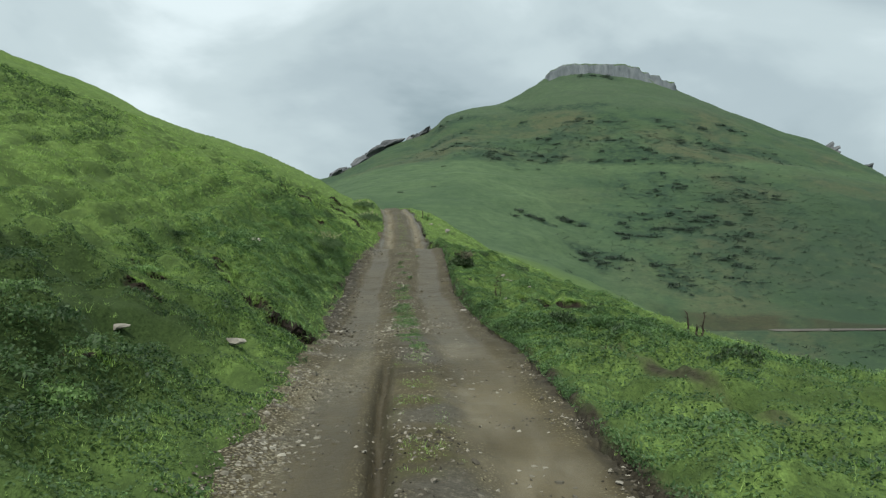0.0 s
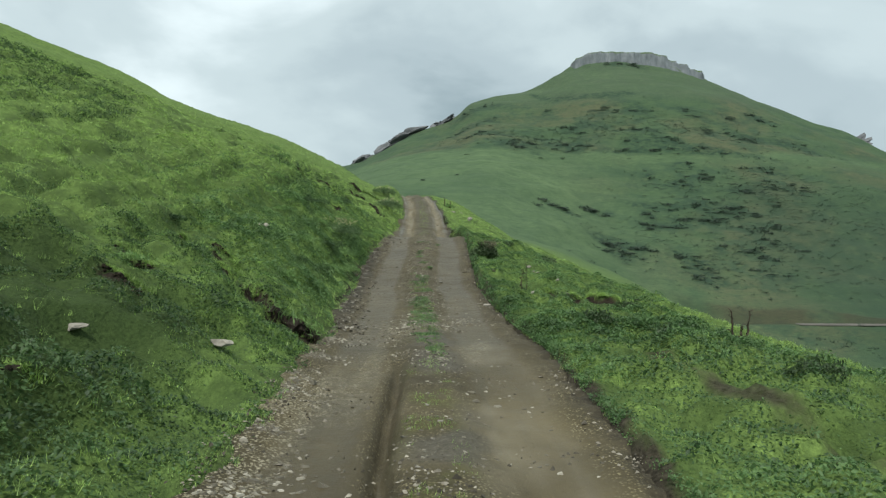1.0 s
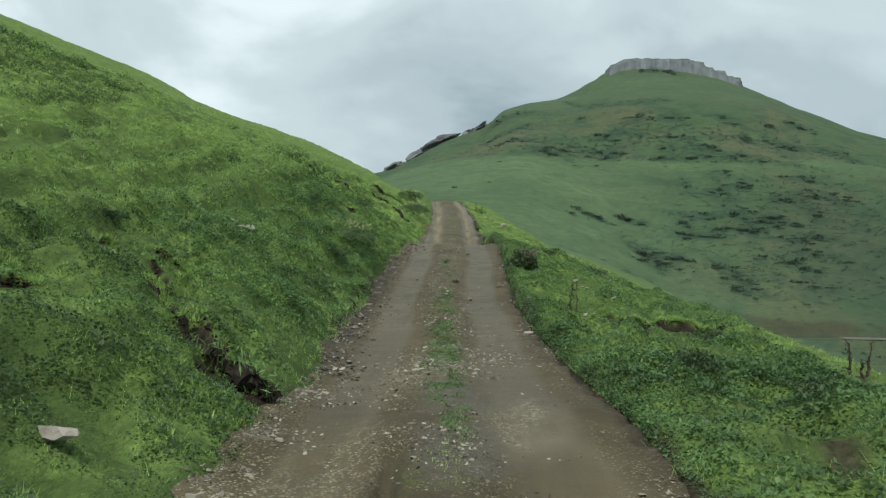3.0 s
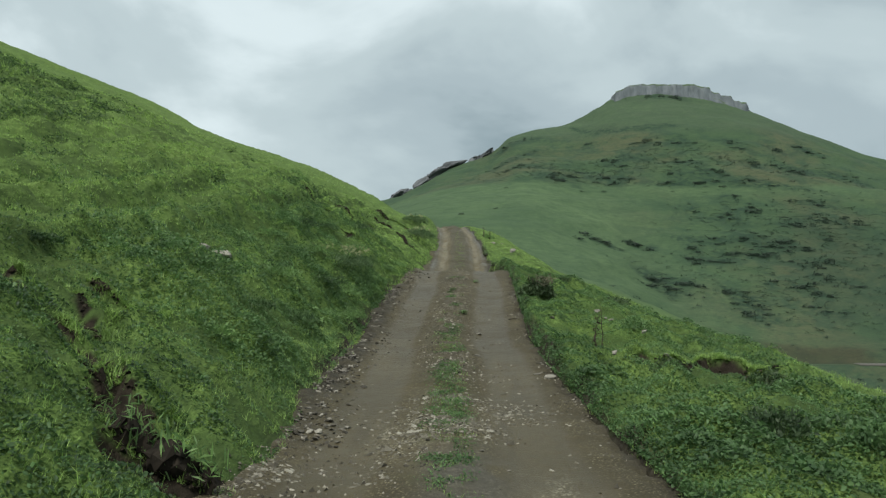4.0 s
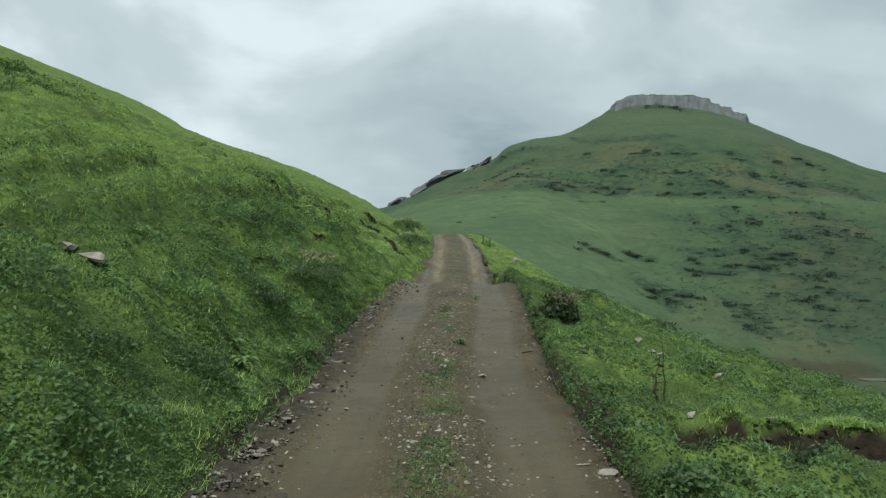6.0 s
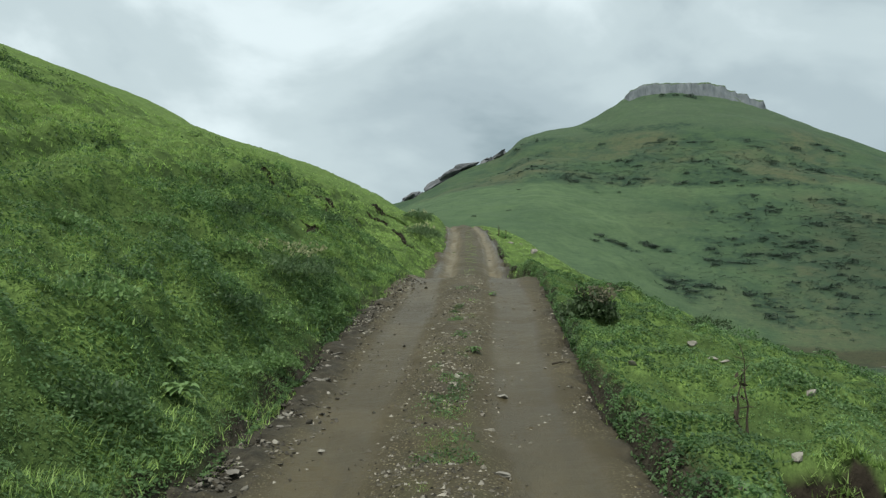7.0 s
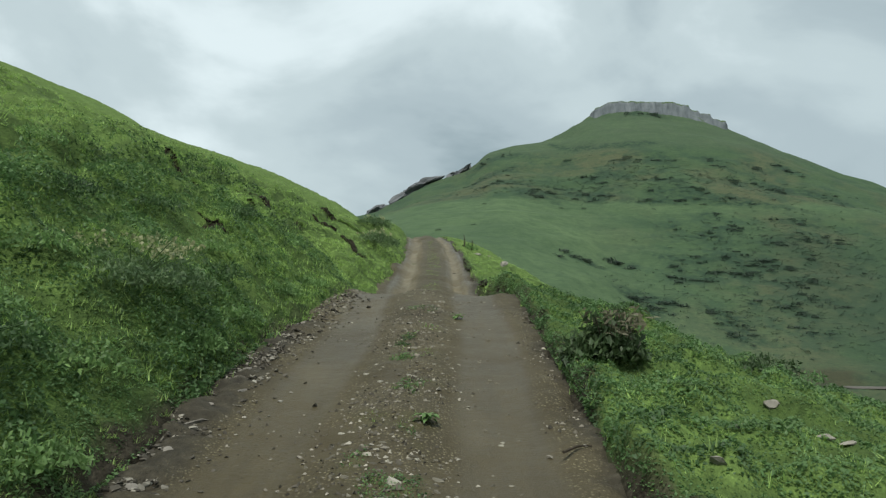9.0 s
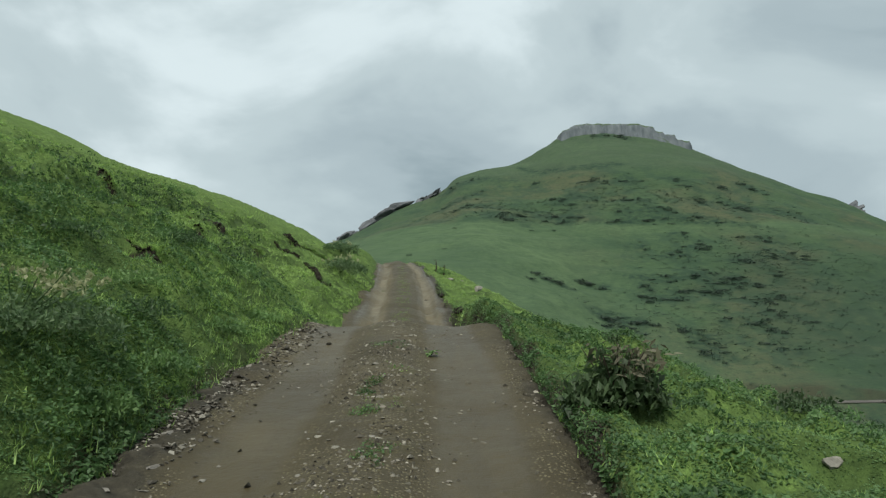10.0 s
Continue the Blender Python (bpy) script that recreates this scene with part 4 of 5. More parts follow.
def gravel(count, seed):
    """Small chips over the stony parts of the track."""
    rng = np.random.default_rng(seed)
    y = 1.5 + 27 * rng.uniform(size=count) ** 0.85
    l, r, c = left_edge(y), right_edge(y), track_x(y)
    kind = rng.uniform(size=count)
    x = np.where(kind < 0.45, c + rng.normal(size=count) * 0.22, np.where(kind < 0.72, l + np.abs(rng.normal(size=count)) * 0.26 - 0.05, np.where(kind < 0.84, r - np.abs(rng.normal(size=count)) * 0.12, l + (r - l) * rng.uniform(size=count))))
    keep = rough(x, y, 0.8, 95, 3) + rng.uniform(-0.35, 0.35, count) - 0.5 * track_surface(x, y)[1] > 0.0
    x, y = x[keep], y[keep]
    x = np.where((y < 11) & (x - left_edge(y) < 0.25), x - 0.12 * rng.uniform(size=len(x)), x)
    z = np.where(x > left_edge(y), track_surface(x, y)[0], surface_z(x, y) + 0.004)
    n = len(x)
    s = rng.uniform(0.005, 0.016, n) * np.where(rng.uniform(size=n) < 0.1, 1.6, 1)
    shape = np.array([[1, 0, 0], [0, 1, 0], [-1, 0, 0], [0, -1, 0], [0, 0, 0.7], [0.5, 0.5, 0.45]])
    a = rng.uniform(0, 2 * math.pi, n)
    jit = 1 + 0.45 * rng.normal(size=(n, 6, 1))
    p = shape[None] * jit * s[:, None, None]
    ca, sa = np.cos(a)[:, None], np.sin(a)[:, None]
    q = np.stack([p[..., 0] * ca - p[..., 1] * sa * 0.7, p[..., 0] * sa + p[..., 1] * ca * 0.7, p[..., 2]], 2) + np.stack([x, y, z], 1)[:, None]
    tri = np.array([[0, 5, 4], [0, 1, 5], [5, 1, 4], [1, 2, 4], [2, 3, 4], [3, 0, 4]])
    faces = (np.arange(n)[:, None, None] * 6 + tri[None]).reshape(-1, 3)
    m = Mat("gravel_chips", 0.9, 0.2)
    m.colour(m.ramp(m.island(), (0.0, (0.026, 0.024, 0.018)), (0.6, (0.090, 0.083, 0.064)), (1.0, (0.29, 0.275, 0.225))))
    ob = new("gravel", mesh_of("gravel", q.reshape(-1, 3), faces, m.material, False))
    return tagged(ob, "loose grey and pale gravel on the track", "gravel", kind="stuff")


gravel(24000, 5)


def stone_chips(count, seed):
    """Pale flat chips of limestone, washed out along the track."""
    rng = np.random.default_rng(seed)
    kind = rng.uniform(size=count)
    y = np.where(kind < 0.45, 1.5 + 9.5 * rng.uniform(size=count), np.where(kind < 0.72, 10.4 + 2.8 * rng.uniform(size=count), 2.0 + 24 * rng.uniform(size=count)))
    l, c = left_edge(y), track_x(y)
    x = np.where(kind < 0.45, l + 0.12 + rng.normal(size=count) * 0.17, np.where(kind < 0.72, c + 0.12 + rng.normal(size=count) * 0.38, np.where(kind < 0.9, c + rng.normal(size=count) * 0.2, c + 0.45 + rng.normal(size=count) * 0.25)))
    keep = (rough(x, y, 0.7, 97, 3) + rng.uniform(-0.4, 0.4, count) > 0.0) & (x < right_edge(y) - 0.05) & (x > left_edge(y) - 0.02)
    x, y = x[keep], y[keep]
    z = np.where(x > left_edge(y), track_surface(x, y)[0], surface_z(x, y) + 0.008)
    n = len(x)
    s = rng.uniform(0.006, 0.020, n) * np.where(rng.uniform(size=n) < 0.06, 1.9, 1)
    rim = np.linspace(0, 2 * math.pi, 6)[:5]
    a = rim[None] + rng.uniform(0, 6.3, n)[:, None] + 0.25 * rng.normal(size=(n, 5))
    r = s[:, None] * (1 + 0.25 * rng.normal(size=(n, 5)))
    squash = rng.uniform(0.45, 0.9, n)[:, None]
    tip = rng.normal(size=(n, 1)) * 0.25
    low = np.stack([r * np.cos(a), r * np.sin(a) * squash, r * 0 - 0.003], 2)
    high = np.stack([r * 0.8 * np.cos(a), r * 0.8 * np.sin(a) * squash, s[:, None] * 0.35 + tip * r * np.cos(a)], 2)
    q = np.concatenate([low, high], 1) + np.stack([x, y, z], 1)[:, None]
    k = np.arange(5)
    j = (k + 1) % 5
    tri = np.concatenate([np.stack([k, j, j + 5], 1), np.stack([k, j + 5, k + 5], 1), [[5, 6, 7], [5, 7, 8], [5, 8, 9]]])
    faces = (np.arange(n)[:, None, None] * 10 + tri[None]).reshape(-1, 3)
    m = Mat("limestone_chips", 0.9, 0.2)
    m.colour(m.ramp(m.island(), (0.0, (0.075, 0.070, 0.053)), (0.7, (0.155, 0.147, 0.115)), (1.0, (0.33, 0.32, 0.265))))
    ob = new("stone_chips", mesh_of("stone_chips", q.reshape(-1, 3), faces, m.material, False))
    return tagged(ob, "pale flat limestone chips strewn over the track", "gravel", kind="stuff")


stone_chips(11000, 15)


def rubble(count, seed):
    """Dark broken rock at the foot of the bank."""
    rng = np.random.default_rng(seed)
    co, fa = BALL1
    y = 11.5 + 13.5 * rng.uniform(size=count)
    x = left_edge(y) + 0.02 + np.abs(rng.normal(size=count)) * 0.20
    z = track_surface(x, y)[0]
    s = rng.uniform(0.008, 0.030, count) * np.where(rng.uniform(size=count) < 0.12, 1.7, 1.0)
    vs = []
    for k in range(count):
        shape, _ = rock_shape(rng, BALL1, 0.4, 0.5)
        turn = np.array(Euler((rng.normal() * 0.3, rng.normal() * 0.3, rng.uniform(0, 6.3))).to_matrix())
        vs.append((shape * s[k]) @ turn.T + np.array([x[k], y[k], z[k] + s[k] * 0.1]))
    faces = (np.arange(count)[:, None, None] * len(co) + fa[None]).reshape(-1, 3)
    m = Mat("rubble", 0.9, 0.2)
    m.colour(m.ramp(m.island(), (0.0, (0.034, 0.031, 0.024)), (0.7, (0.088, 0.082, 0.066)), (1.0, (0.25, 0.24, 0.20))))
    ob = new("rubble", mesh_of("rubble", np.concatenate(vs), faces, m.material, False))
    return tagged(ob, "dark broken rock at the foot of the bank", "rubble", kind="stuff")


rubble(2600, 9)


def earth_clods(seed):
    """Dark crumbs of soil on the torn earth faces."""
    rng = np.random.default_rng(seed)
    vs = []
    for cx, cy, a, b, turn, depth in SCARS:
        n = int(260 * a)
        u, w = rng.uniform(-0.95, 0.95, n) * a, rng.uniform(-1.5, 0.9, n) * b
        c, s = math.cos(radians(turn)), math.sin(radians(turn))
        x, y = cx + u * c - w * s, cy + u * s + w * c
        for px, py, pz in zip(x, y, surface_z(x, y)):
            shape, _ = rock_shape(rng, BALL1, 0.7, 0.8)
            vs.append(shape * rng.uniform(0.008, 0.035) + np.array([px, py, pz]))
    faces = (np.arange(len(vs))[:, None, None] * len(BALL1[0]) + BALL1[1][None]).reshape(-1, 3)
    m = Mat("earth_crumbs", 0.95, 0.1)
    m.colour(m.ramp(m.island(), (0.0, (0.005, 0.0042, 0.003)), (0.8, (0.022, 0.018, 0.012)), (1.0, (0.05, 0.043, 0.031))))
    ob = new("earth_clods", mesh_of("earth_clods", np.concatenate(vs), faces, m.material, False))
    return tagged(ob, "dark crumbling soil on the torn turf edges", "soil", kind="stuff")


earth_clods(12)


# ---- plants ----
def blades(rng, x, y, z, length, width, per):
    """Bent grass blades in tufts, one thin triangle pair each."""
    n = len(x) * per
    bx = np.repeat(x, per) + rng.normal(size=n) * np.repeat(length, per) * 0.30
    by = np.repeat(y, per) + rng.normal(size=n) * np.repeat(length, per) * 0.30
    bz = np.repeat(z, per)
    ln = np.repeat(length, per) * rng.uniform(0.6, 1.25, n)
    a, lean = rng.uniform(0, 2 * math.pi, n), np.abs(rng.normal(size=n)) * 0.5 + 0.35
    dx, dy, dz = np.cos(a) * np.sin(lean), np.sin(a) * np.sin(lean), np.cos(lean)
    w = np.repeat(width, per)
    sx, sy = -np.sin(a) * w, np.cos(a) * w
    base = np.stack([bx, by, bz - 0.01], 1)
    side = np.stack([sx, sy, np.zeros(n)], 1) * 0.5
    tip = base + np.stack([dx * ln * 1.1, dy * ln * 1.1, dz * ln * 0.9], 1)
    verts = np.stack([base - side, base + side, tip], 1).reshape(-1, 3)
    return verts, np.arange(n * 3).reshape(-1, 3)


def turf_points(rng, count, y0, y1, reach_l, reach_r, power, share=0.55):
    y = y0 + (y1 - y0) * rng.uniform(size=count) + rng.normal(size=count) * 0.05 * (y1 - y0)
    left = rng.uniform(size=count) < share
    u = rng.uniform(size=count) ** power * (1 + 0.12 * rng.normal(size=count))
    x = np.where(left, left_edge(y) + 0.06 - reach_l * u, right_edge(y) - 0.04 + reach_r * u)
    bare_, deep_ = scar_mask(x, y)
    keep = (bare_ < 0.12 + 0.2 * rng.uniform(size=count)) & (deep_ < 0.22 + 0.35 * rng.uniform(size=count)) & (trail(x, y) < 0.06 + 0.3 * rng.uniform(size=count))
    return x[keep], y[keep]


rng = np.random.default_rng(31)
vs, fs, base = [], [], 0
for count, y0, y1, rl, rr, power, height, width, per in ((70000, 2.0, 14.0, 6.0, 6.0, 1.15, 0.040, 0.0052, 4), (62000, 12.0, 30.0, 7.0, 6.0, 1.1, 0.044, 0.0065, 4),
                                                        (64000, 14.0, 66.0, 30.0, 10.0, 1.25, 0.042, 0.021, 3)):
    x, y = turf_points(rng, count, y0, y1, rl, rr, power)
    lush = tufting(x, y)
    keep = (lush + rng.uniform(-0.6, 0.6, len(x)) > -0.40) & (rng.uniform(size=len(x)) > 0.8 * weedy(x, y)) & (rng.uniform(size=len(x)) > 0.35 * smooth(12, 14, y) * smooth(27, 24, y) * smooth(0.0, 0.4, left_edge(y) - x) * smooth(3.6, 2.2, left_edge(y) - x)) & ((x < 0) | (rng.uniform(size=len(x)) > 0.72 * smooth(4.8, 3.2, x - right_edge(y)) * smooth(30, 26, y)))
    x, y, lush = x[keep], y[keep], lush[keep]
    length = height * (0.9 + 1.3 * np.clip(lush + 0.3 * rough(x, y, 2.6, 29, 2), -0.5, 1.2)) * rng.uniform(0.7, 1.4, len(x))
    v, f = blades(rng, x, y, surface_z(x, y), length, np.full(len(x), width), per)
    vs.append(v), fs.append(f + base)
    base += len(v)
# ranker tussocks on the slopes, and turf that hangs over torn edges
x, y = turf_points(rng, 9000, 3.0, 40.0, 11.0, 4.0, 1.2, 0.8)
keep = (rough(x, y, 1.6, 87, 3) + rng.uniform(-0.3, 0.3, len(x)) > 0.1) & (x < 0)
x, y = x[keep], y[keep]
bank_x, bank_y = turf_points(rng, 8000, 12.5, 27.0, 4.2, 1.5, 0.9, 0.95)
keep = rough(bank_x, bank_y, 0.8, 89, 3) + rng.uniform(-0.3, 0.3, len(bank_x)) > -0.05
x, y = np.concatenate([x, bank_x[keep]]), np.concatenate([y, bank_y[keep]])
v, f = blades(rng, x, y, surface_z(x, y), rng.uniform(0.035, 0.075, len(x)), 0.0028 + 0.00016 * y, 14)
vs.append(v), fs.append(f + base)
base += len(v)
# coarse tussocks all over the hillside, thickest on the lips of its steps
x, y = turf_points(rng, 38000, 8.0, 38.0, 20.0, 9.0, 1.15, 0.88)
tread, tall = cattle_steps(x, y)
keep = rough(x, y * 0.3, 0.8, 187, 3) + 0.6 * tall * (np.abs(tread - 0.97) < 0.16) + rng.uniform(-0.3, 0.3, len(x)) > 0.12
keep &= (x < 0) | (x - right_edge(y) > 3.0)
x, y = x[keep], y[keep]
far_off = np.hypot(x, y - 8)
v, f = blades(rng, x, y, surface_z(x, y), rng.uniform(0.05, 0.10, len(x)) * (1 + far_off / 70), 0.004 + 0.0004 * far_off, 9)
vs.append(v), fs.append(f + base)
base += len(v)
for cx, cy, a, b, turn, depth in SCARS:
    n = int(420 * a)
    u, w = rng.uniform(-1.05, 1.05, n) * a, b + 0.05 + np.abs(rng.normal(size=n)) * 0.03
    c, s = math.cos(radians(turn)), math.sin(radians(turn))
    for _ in range(2):
        x, y = cx + u * c - w * s, cy + u * s + w * c
        w = b + 0.03 - 0.10 * rough(x, y, 0.4, 41, 3) + np.abs(rng.normal(size=n)) * 0.03
    x, y = cx + u * c - w * s, cy + u * s + w * c
    v, f = blades(rng, x, y, surface_z(x, y), rng.uniform(0.05, 0.09, n), np.full(n, 0.008), 7)
    vs.append(v), fs.append(f + base)
    base += len(v)
# tufts in the middle of the track
y = 2.5 + 46 * rng.uniform(size=26000) ** 1.2
x = track_x(y) + rng.normal(size=26000) * 0.2
tz_, _, gm, _ = track_surface(x, y)
keep = gm > 0.6 + 0.7 * rng.uniform(size=26000)
x, y, tz_ = x[keep], y[keep], tz_[keep]
v, f = blades(rng, x, y, tz_, 0.030 * rng.uniform(0.5, 1.5, len(x)), np.full(len(x), 0.005), 5)
vs.append(v), fs.append(f + base)
grass = new("grass", mesh_of("grass", np.concatenate(vs), np.concatenate(fs), GRASS, False))
tagged(grass, "short green pasture grass over slopes and track middle", "grass", kind="stuff")

# broad-leaved herbs: dense on the verge and the bank
NETTLE = grass_material("nettle_leaves", (0.020, 0.044, 0.018), (0.054, 0.108, 0.036), (0.115, 0.195, 0.072))
vs, fs, base = [], [], 0
for count, y0, y1, rl, rr, power, tall, size, share in ((120000, 3.0, 11.5, 4.8, 2.5, 0.85, 0.06, 0.028, 0.94), (110000, 2.0, 14.0, 5.0, 4.5, 1.2, 0.042, 0.023, 0.40), (150000, 10.0, 28.0, 4.5, 3.6, 1.2, 0.055, 0.029, 0.45), (15000, 20.0, 66.0, 24.0, 4.0, 1.3, 0.08, 0.055, 0.85), (60000, 13.0, 26.0, 2.4, 2.2, 0.9, 0.075, 0.034, 0.92), (140000, 9.0, 27.0, 2.0, 4.3, 0.95, 0.07, 0.034, 0.04), (26000, 12.5, 22.0, 0.75, 0.3, 0.9, 0.05, 0.030, 0.96)):
    x, y = turf_points(rng, count, y0, y1, rl, rr, power, share)
    clump = 0.9 * tufting(x, y) + 0.35 * rough(x, y, 2.6, 47, 2)
    thick = 0.32 + 0.30 * smooth(9, 14, y)
    thick = np.where((size == 0.034) | (size == 0.030), thick + 0.45, thick)
    thick = np.where((size == 0.055) | (left_edge(y) - x > 3.0), 0.0, thick)
    keep = (clump + thick + rng.uniform(-0.35, 0.35, len(x)) > 0.05) & ((y1 == 11.5) | (rng.uniform(size=len(x)) > 0.85 * weedy(x, y)))
    x, y, clump = x[keep], y[keep], clump[keep]
    d = left_edge(y) - x
    rank = 1 + 0.8 * smooth(12, 9, y) * smooth(0.3, 1.0, d) + 1.8 * np.clip(0.6 + 1.0 * rough(x, y, 0.9, 49, 2), 0.05, 1.6) * smooth(11, 15, y) * smooth(26, 20, y) * smooth(0.0, 0.3, d) * smooth(3.2, 1.6, d) + 0.8 * smooth(11, 14, y) * smooth(22, 18, y) * smooth(2.0, 0.8, -d) * (d < 0)
    z = surface_z(x, y) + tall * rank * np.clip(0.35 + clump, 0.12, 1.3) * rng.uniform(0.15, 1.0, len(x)) ** 0.7
    v, f = leaves_at(rng, np.stack([x, y, z], 1), size * np.clip(0.85 + 0.5 * clump, 0.6, 1.4), 0.5, 0.62)
    if y1 == 11.5:
        # and dark weeds in clumps, most of them along the risers of the cattle steps
        wx, wy = turf_points(rng, 52000, 5.0, 36.0, 18.0, 4.5, 1.1, 0.90)
        tread, tall = cattle_steps(wx, wy)
        keep = 0.85 * tall * np.exp(-((tread - 0.80) / 0.15) ** 2) + 0.45 * rough(wx, wy * 0.25, 0.6, 191, 3) + 0.40 * rough(wx, wy, 4.5, 193, 2) > 0.72
        wx, wy = np.repeat(wx[keep], 15), np.repeat(wy[keep], 15)
        off_ = np.hypot(wx, wy - 8)
        wx, wy = wx + rng.normal(size=len(wx)) * (0.06 + 0.003 * off_), wy + rng.normal(size=len(wx)) * (0.08 + 0.004 * off_)
        wz = surface_z(wx, wy) + rng.uniform(0.0, 0.10, len(wx)) * (1 + off_ / 40)
        clear = (wx < left_edge(wy) - 0.1) | (wx > right_edge(wy) + 0.1)
        wx, wy, wz, off_ = wx[clear], wy[clear], wz[clear], off_[clear]
        v2, f2 = leaves_at(rng, np.stack([wx, wy, wz], 1), 0.022 + 0.0016 * off_, 0.6, 0.6)
        v, f = np.concatenate([v, v2]), np.concatenate([f, f2 + len(v)])
        nettles = new("nettles", mesh_of("nettles", v, f, NETTLE, False))
        tagged(nettles, "dense dark green nettles on the near slopes", "plants", kind="stuff")
        continue
    vs.append(v), fs.append(f + base)
    base += len(v)
# leaves that hang over the verge's edge down to the mud
n = 15000
y = 3 + 24 * rng.uniform(size=n)
x = right_edge(y) - 0.03 + np.abs(rng.normal(size=n)) * 0.07
foot_, head_ = track_surface(right_edge(y) - 0.05, y)[0], surface_z(right_edge(y) + 0.18, y)
z = foot_ + np.maximum(head_ + 0.03 - foot_, 0.04) * rng.uniform(0.1, 1.0, n) ** 0.7
keep = rough(x * 0, y, 0.5, 57, 3) + rng.uniform(-0.4, 0.4, n) > -0.25
v, f = leaves_at(rng, np.stack([x, y, z], 1)[keep], 0.026, 0.7, 0.6)
vs.append(v), fs.append(f + base)
base += len(v)
# small herbs in the middle of the track
y = 8 + 17 * rng.uniform(size=60000)
x = track_x(y) + rng.normal(size=60000) * 0.19
tz_, _, gm, _ = track_surface(x, y)
keep = gm + 0.5 * rough(x, y, 0.4, 53, 3) > 0.7 + 0.9 * rng.uniform(size=60000)
c = np.stack([x, y, tz_ + 0.028 * rng.uniform(size=60000)], 1)[keep]
v, f = leaves_at(rng, c, 0.020, 0.5, 0.6)
vs.append(v), fs.append(f + base)
herbs = new("herbs", mesh_of("herbs", np.concatenate(vs), np.concatenate(fs), HERB, False))
tagged(herbs, "low broad-leaved green herbs growing through the grass", "plants", kind="stuff")


def tube(bm, points, radii, sides=6):
    rings = []
    for k, (p, r) in enumerate(zip(points, radii)):
        p = Vector(p)
        d = (Vector(points[min(k + 1, len(points) - 1)]) - Vector(points[max(k - 1, 0)])).normalized()
        a = d.orthogonal().normalized()
        b = d.cross(a)
        rings.append([bm.verts.new(p + (a * math.cos(t) + b * math.sin(t)) * r) for t in np.linspace(0, 2 * math.pi, sides, endpoint=False)])
    for lo_, hi_ in zip(rings, rings[1:]):
        for k in range(sides):
            bm.faces.new((lo_[k], lo_[(k + 1) % sides], hi_[(k + 1) % sides], hi_[k]))
    bm.faces.new(rings[0][::-1])
    bm.faces.new(rings[-1])


def plain(name, colour, dark=None, roughness=0.85):
    m = Mat(name, roughness, 0.2)
    m.colour(m.ramp(m.noise(18, 4, 0.6), (0.3, dark or tuple(c * 0.5 for c in colour)), (0.7, colour)))
    return m.material


FERN = grass_material("dark_herb", (0.055, 0.112, 0.038), (0.145, 0.260, 0.080), (0.26, 0.39, 0.14))
SOIL = plain("dark_soil", (0.026, 0.021, 0.015), (0.007, 0.006, 0.004), 0.95)


def turf_roll(x0, y0, x1, y1, thick, seed, label):
    """A slumped roll of turf: a lumpy core of soil with roots and grass hanging from it."""
    rng = np.random.default_rng(seed)
    root = new("turf_clod")
    root.location = (x0, y0, ground_at(x0, y0))
    share = np.linspace(0, 1, 26)
    px, py = x0 + (x1 - x0) * share, y0 + (y1 - y0) * share + 0.03 * np.sin(share * 7)
    pts = [Vector((a - x0, b - y0, ground_at(a, b) + 0.6 * thick - root.location.z)) for a, b in zip(px, py)]
    bm = bmesh.new()
    tube(bm, pts, [thick * (0.35 + 0.65 * math.sin(math.pi * (0.12 + 0.8 * k))) * (1 + 0.18 * math.sin(k * 11 + seed)) * rng.uniform(0.95, 1.05) for k in share], 12)
    for v in bm.verts:
        v.co += Vector(rng.normal(size=3) * thick * 0.20)
    part("core", bm, SOIL, root)
    n = 320
    k = rng.integers(26, size=n)
    c = np.array([tuple(p) for p in pts])[k] + rng.normal(size=(n, 3)) * thick * np.array([0.6, 0.6, 0.45])
    tagged(leaf_part("roots", rng, c, thick * 0.7, SOIL, root, "", 0.14, 1.2), "dark hanging roots", kind="stuff")
    c = np.array([tuple(p) for p in pts])[k[:260]] + rng.normal(size=(260, 3)) * thick * 0.7 + np.array([0, 0, thick * 0.9])
    tagged(leaf_part("sod", rng, c, thick * 1.1, FERN, root, "", 0.16, 1.0), "green grass on top", kind="stuff")
    return tagged(root, label, "turf")


STALK = plain("dead_stalk", (0.055, 0.045, 0.032))
DRY = grass_material("dry_leaves", (0.070, 0.066, 0.040), (0.150, 0.145, 0.090), (0.30, 0.29, 0.19))
DOCK = grass_material("dock_leaves", (0.024, 0.044, 0.020), (0.056, 0.098, 0.038), (0.115, 0.165, 0.075))
SILVER = grass_material("thistle_leaves", (0.046, 0.088, 0.036), (0.092, 0.158, 0.062), (0.195, 0.265, 0.125))
PALE = grass_material("pale_flower_heads", (0.20, 0.225, 0.11), (0.32, 0.345, 0.18), (0.48, 0.49, 0.31))
BURDOCK = grass_material("burdock_leaf", (0.085, 0.160, 0.05), (0.135, 0.235, 0.075), (0.21, 0.31, 0.12), 0.3)


def leaf_part(name, rng, centre, size, material, parent, label="", slim=0.5, tilt=0.7):
    v, f = leaves_at(rng, np.asarray(centre), size, tilt, slim)
    ob = new(name, mesh_of(name, v, f, material, False))
    ob.parent = parent
    return tagged(ob, label)


